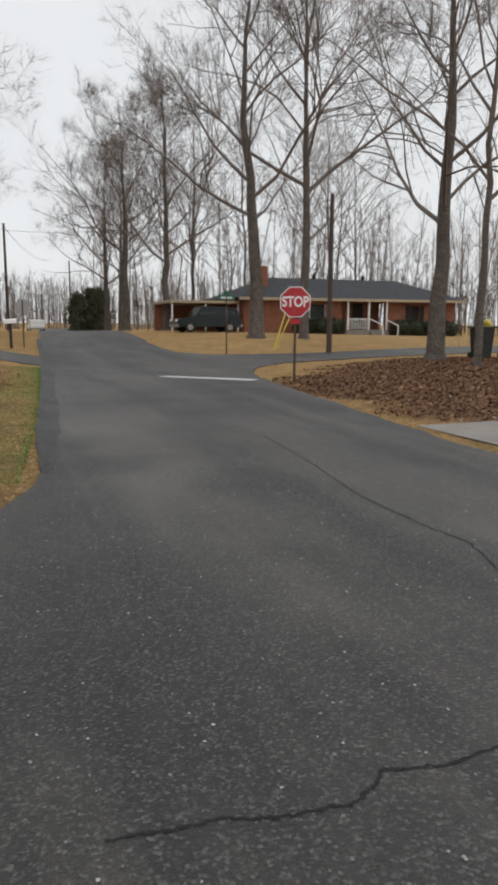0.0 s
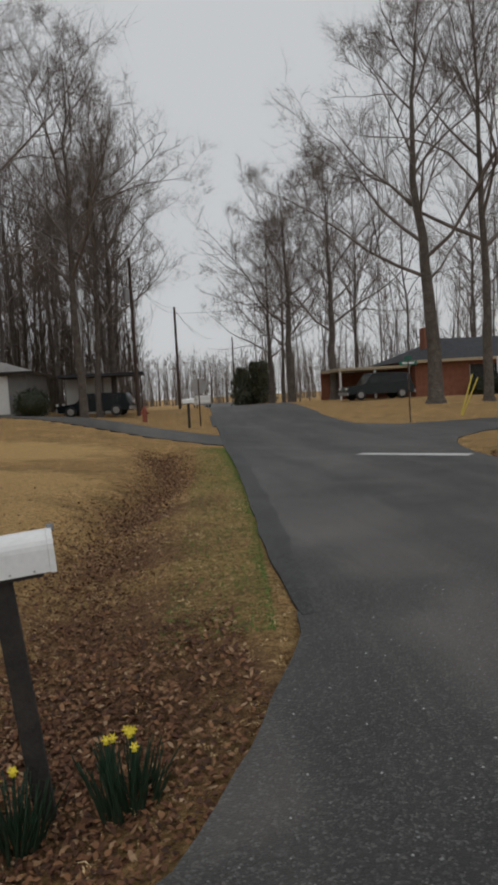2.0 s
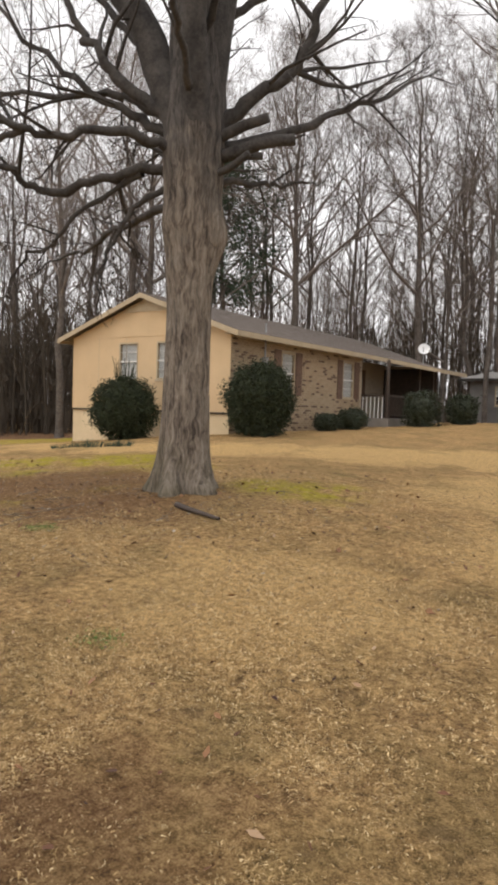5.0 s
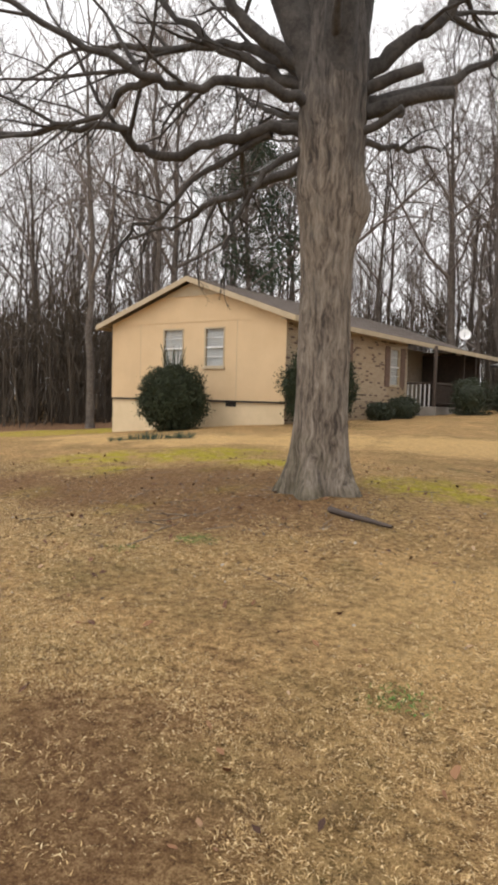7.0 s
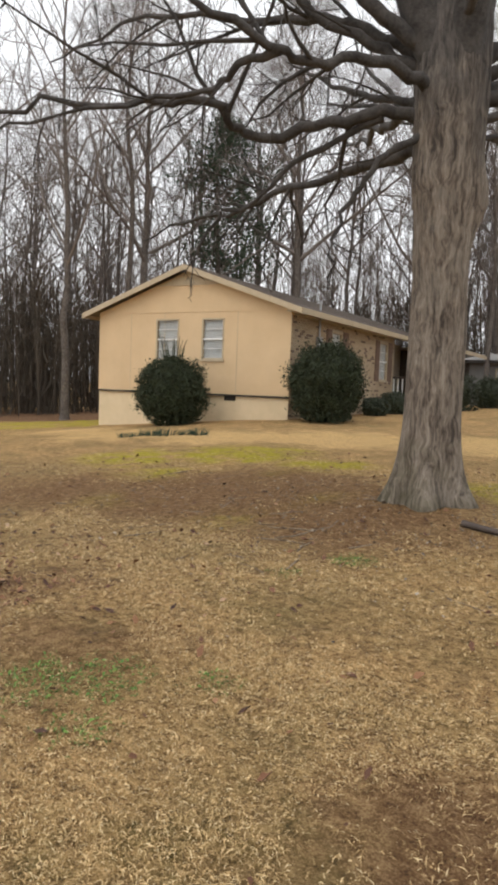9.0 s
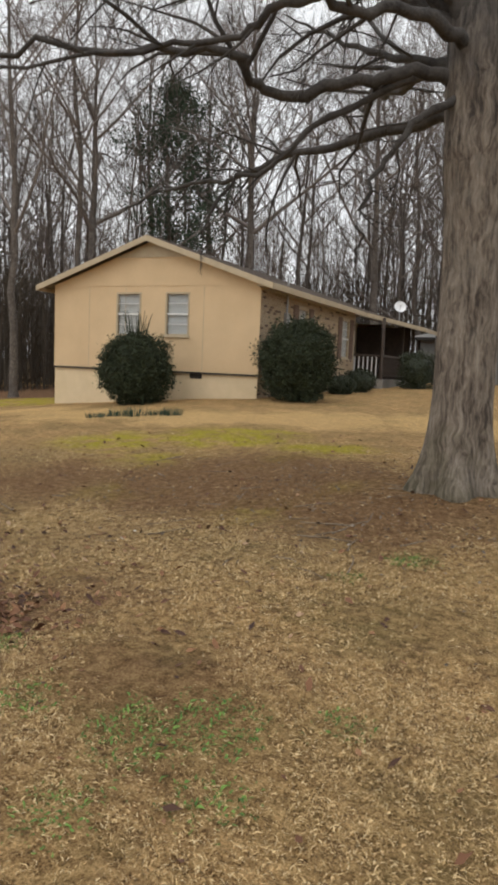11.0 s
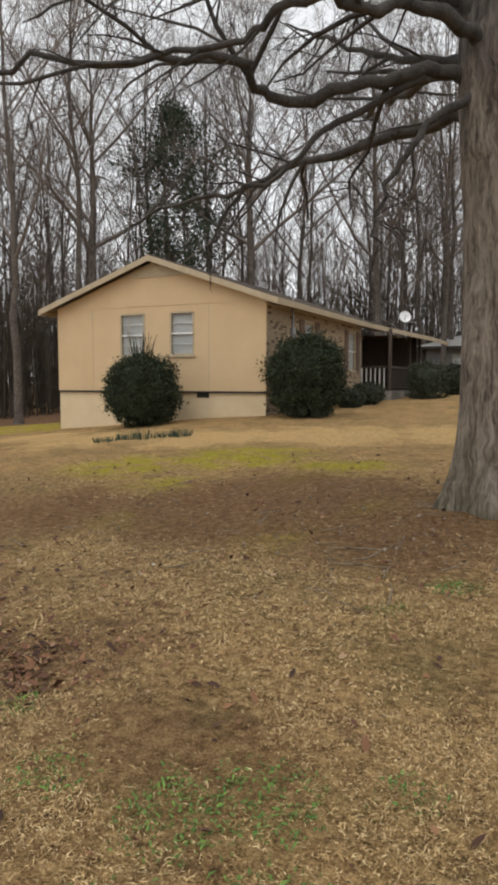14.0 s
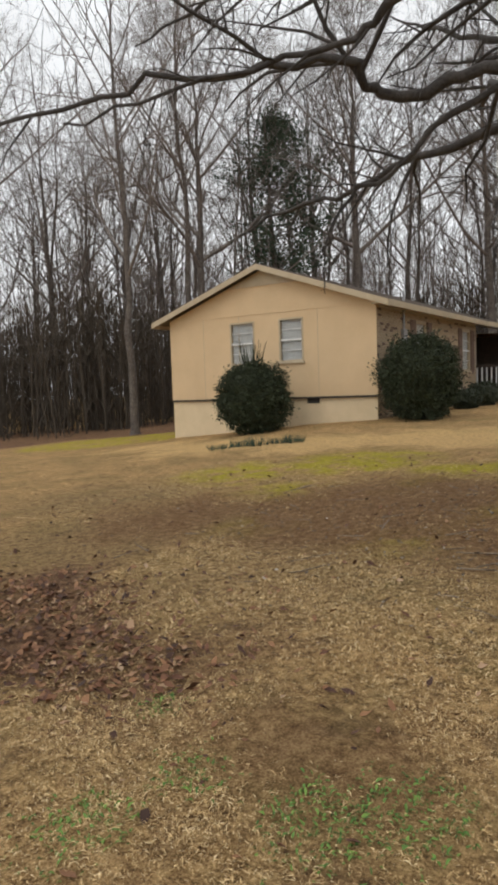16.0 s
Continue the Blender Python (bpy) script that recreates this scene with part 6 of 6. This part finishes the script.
def leaves(name, x, y, size, label, seed, mat="dead_leaf"):
    """Fallen leaves: small curled lobed shapes."""
    q = np.random.default_rng(seed)
    k = len(x)
    z = land(x, y) + q.uniform(0.008, 0.035, k)
    a = q.uniform(0, 6.28, k)
    s = size * q.uniform(0.5, 1.35, k)
    u = np.stack([np.cos(a), np.sin(a), q.normal(0, 0.35, k)], 1) * s[:, None]
    w = np.stack([-np.sin(a), np.cos(a), q.normal(0, 0.35, k)], 1) * (s * q.uniform(0.3, 0.6, k))[:, None]
    up = np.array([0, 0, 1.0]) * (s * q.uniform(0.05, 0.4, k))[:, None]
    p = np.stack([x, y, z], 1)
    V = np.stack([p - u, p - u * 0.2 + w + up, p + u * 0.3 + w * 0.7, p + u, p + u * 0.3 - w * 0.8 + up * 0.5, p - u * 0.3 - w], 1).reshape(-1, 3)
    b = np.arange(k)[:, None] * 6
    F = np.concatenate([b + [0, 1, 2, 5], b + [5, 2, 3, 4]])
    return tagged(new(name, fast_mesh(name, V, F, M[mat], False)), label, "leaf litter", kind="stuff")


def in_ditch(q, k):
    y = q.uniform(-16.4, 3.2, k)
    x = left_edge(y) - 1.9 - 0.25 * np.sin(y * 0.5) + q.normal(0, 0.36, k)
    keep = ~paved(x, y, -0.05)
    return x[keep], y[keep]


dx_, dy_ = in_ditch(qg, 19000)
mx_, my_ = strew(qg, 5200, 12.75, 14.5, -16.0, -13.2)
leaves("ditch_leaves", np.concatenate([dx_, mx_]), np.concatenate([dy_, my_]), 0.022, "brown oak leaves filling the roadside ditch", 41)
xs_, ys_ = strew(qg, 34000, 20, 34, -11.4, 2.0)
keep = in_spots(xs_, ys_, LEAFY, 0.4)
leaves("yard_leaves", xs_[keep], ys_[keep], 0.042, "reddish brown leaves covering the yard", 42)
xs_ = np.concatenate([qg.normal(cx, rr * 0.75, int(900 * rr)) for cx, cy, rr in LEAFY[:3]] + [qg.normal(3.6, 1.2, 350)])
ys_ = np.concatenate([qg.normal(cy, rr * 0.6, int(900 * rr)) for cx, cy, rr in LEAFY[:3]] + [qg.normal(-13.0, 0.8, 350)])
keep = ~paved(xs_, ys_, -0.05)
leaves("lawn_leaves", xs_[keep], ys_[keep], 0.028, "drift of brown leaves on the lawn", 43)
xs_, ys_ = strew(qg, 900, 0, 13, -15.6, -6)
leaves("loose_leaves", xs_, ys_, 0.03, "scattered dry leaves and bark flakes on the lawn", 44)
xs_, ys_ = OX - 0.5 + qg.normal(0, 1.7, 1700), OY - 0.6 + qg.normal(0, 1.1, 1700)
leaves("oak_litter", xs_, ys_, 0.016, "bark flakes and litter round the oak", 45, "chips")


def fallen_stick(x, y, length, rad, az, seed, label, mat="stick"):
    q = np.random.default_rng(seed)
    a = radians(az)
    p, rd_, _ = bough(q, (x, y, 0), (math.cos(a), math.sin(a), 0), length, rad, rad * 0.5, 6, 0.12, 0)
    p[:, 2] = land(p[:, 0], p[:, 1]) + rad * 0.8
    v, f = tubes([(p, rd_, 6)])
    tagged(new("fallen_stick", fast_mesh("fallen_stick", v, f, M[mat])), label, "stick", "fallen sticks" if label[0] == "t" else "")


fallen_stick(6.95, -10.25, 0.75, 0.035, -25, 1, "dark broken branch lying near the oak", "rail_wood")
qs = random.Random(6)
for i in range(60):
    fallen_stick(qs.uniform(2.6, 7.6), qs.uniform(-12.4, -8.6), qs.uniform(0.12, 0.5), qs.uniform(0.003, 0.007), qs.uniform(0, 360), 50 + i, "thin fallen twig on the lawn")


# ---- cracks and loose stones on the road ----
CRACK_LINES = [
    [(14.7, -18.86), (15.06, -18.86), (15.3, -18.92), (15.5, -18.91), (15.67, -18.8), (15.88, -18.79), (16.5, -18.75)],
    [(18.0, -11.9), (17.8, -13.6), (17.59, -15.24), (17.52, -16.3), (17.52, -16.94), (17.3, -17.5)]]


def crack(points, width, name="crack"):
    q = np.random.default_rng(len(points))
    pts = []
    for a, b in zip(points, points[1:]):
        for f in np.arange(0, 1, 0.04):
            pts.append((a[0] + (b[0] - a[0]) * f, a[1] + (b[1] - a[1]) * f))
    pts = np.array(pts) + np.cumsum(q.normal(0, 0.008, (len(pts), 2)), 0) * 0.6
    d = np.gradient(pts, axis=0)
    nrm = np.stack([-d[:, 1], d[:, 0]], 1) / (np.linalg.norm(d, axis=1, keepdims=True) + 1e-9)
    wd = width * q.uniform(0.4, 1.4, len(pts))[:, None]
    L, R = pts + nrm * wd, pts - nrm * wd
    z = lay(pts[:, 0], pts[:, 1]) + 0.034
    V = np.concatenate([np.column_stack([L, z]), np.column_stack([R, z])])
    k = len(pts)
    i = np.arange(k - 1)
    F = np.stack([i, i + 1, i + 1 + k, i + k], -1)
    tagged(new(name, fast_mesh(name, V, F, M["tar"], False)), "dark crack across the asphalt", "crack", "road cracks")


for pts_ in CRACK_LINES:
    crack(pts_, 0.006)
xs_ = qg.uniform(13.6, 19.5, 2600)
ys_ = qg.uniform(-20.2, -13, 2600)
keep = paved(xs_, ys_, 0.1)
xs_, ys_ = xs_[keep], ys_[keep]
k = len(xs_)
p = np.stack([xs_, ys_, lay(xs_, ys_) + 0.032], 1)
sz = qg.uniform(0.003, 0.008, (k, 1))
a = qg.uniform(0, 6.28, k)
u, w = np.stack([np.cos(a), np.sin(a), 0 * a], 1) * sz, np.stack([-np.sin(a), np.cos(a), 0 * a], 1) * sz * 0.8
V = np.stack([p - u - w, p + u - w, p + u + w, p - u + w, p + (0, 0, 0.006)], 1).reshape(-1, 3)
b = np.arange(k)[:, None] * 5
F = np.concatenate([b + [0, 1, 4], b + [1, 2, 4], b + [2, 3, 4], b + [3, 0, 4]])
tagged(new("loose_stones", fast_mesh("loose_stones", V, F, M["pebble"], False)), "pale loose chippings on the asphalt", "gravel", kind="stuff")


# ---- bricks of the front wall ----
BL, BH, JT = 0.203, 0.060, 0.010
proto = {}
for full in (True, False):
    bm = box((0, 0, 0), (0.010, (BL if full else BL / 2) - JT, BH), 0)
    me = bpy.data.meshes.new("brick")
    bm.to_mesh(me)
    bm.free()
    me.materials.append(M["brick"])
    proto[full] = me
count, V, F, n0 = 0, [], [], 0
cube_f = np.array([[0, 1, 3, 2], [4, 6, 7, 5], [0, 4, 5, 1], [2, 3, 7, 6], [0, 2, 6, 4], [1, 5, 7, 3]])
for row in range(int(2.9 / (BH + JT))):
    z = -0.12 + row * (BH + JT)
    y = 0.004 + (0 if row % 2 else -BL / 2)
    while y < HL - BL:
        y0, y1 = max(y, 0.004), y + BL - JT
        hit = any(a - 0.02 < y1 and y0 < b + 0.02 and lo - 0.05 < z + BH and z < hi + 0.02 for a, b, lo, hi in FW + [(8.3, 13.5, 0.3, 2.9)])
        if not hit and z + BH < 2.8:
            if count < 300 and 4.0 < y < 6.6 and z > 0.7:
                link("brick", proto[True], front, "", pose(0.0005, y0, z))
                count += 1
            else:
                c = np.array([(x_, y_, z_) for x_ in (0.0005, 0.0105) for y_ in (y0, y1) for z_ in (z, z + BH)])
                V.append(c)
                F.append(cube_f + n0)
                n0 += 8
        y += BL
rest = link("brickwork", fast_mesh("brickwork", np.concatenate(V), np.concatenate(F), M["brick_run"], False), front)
tagged(rest, kind="stuff")
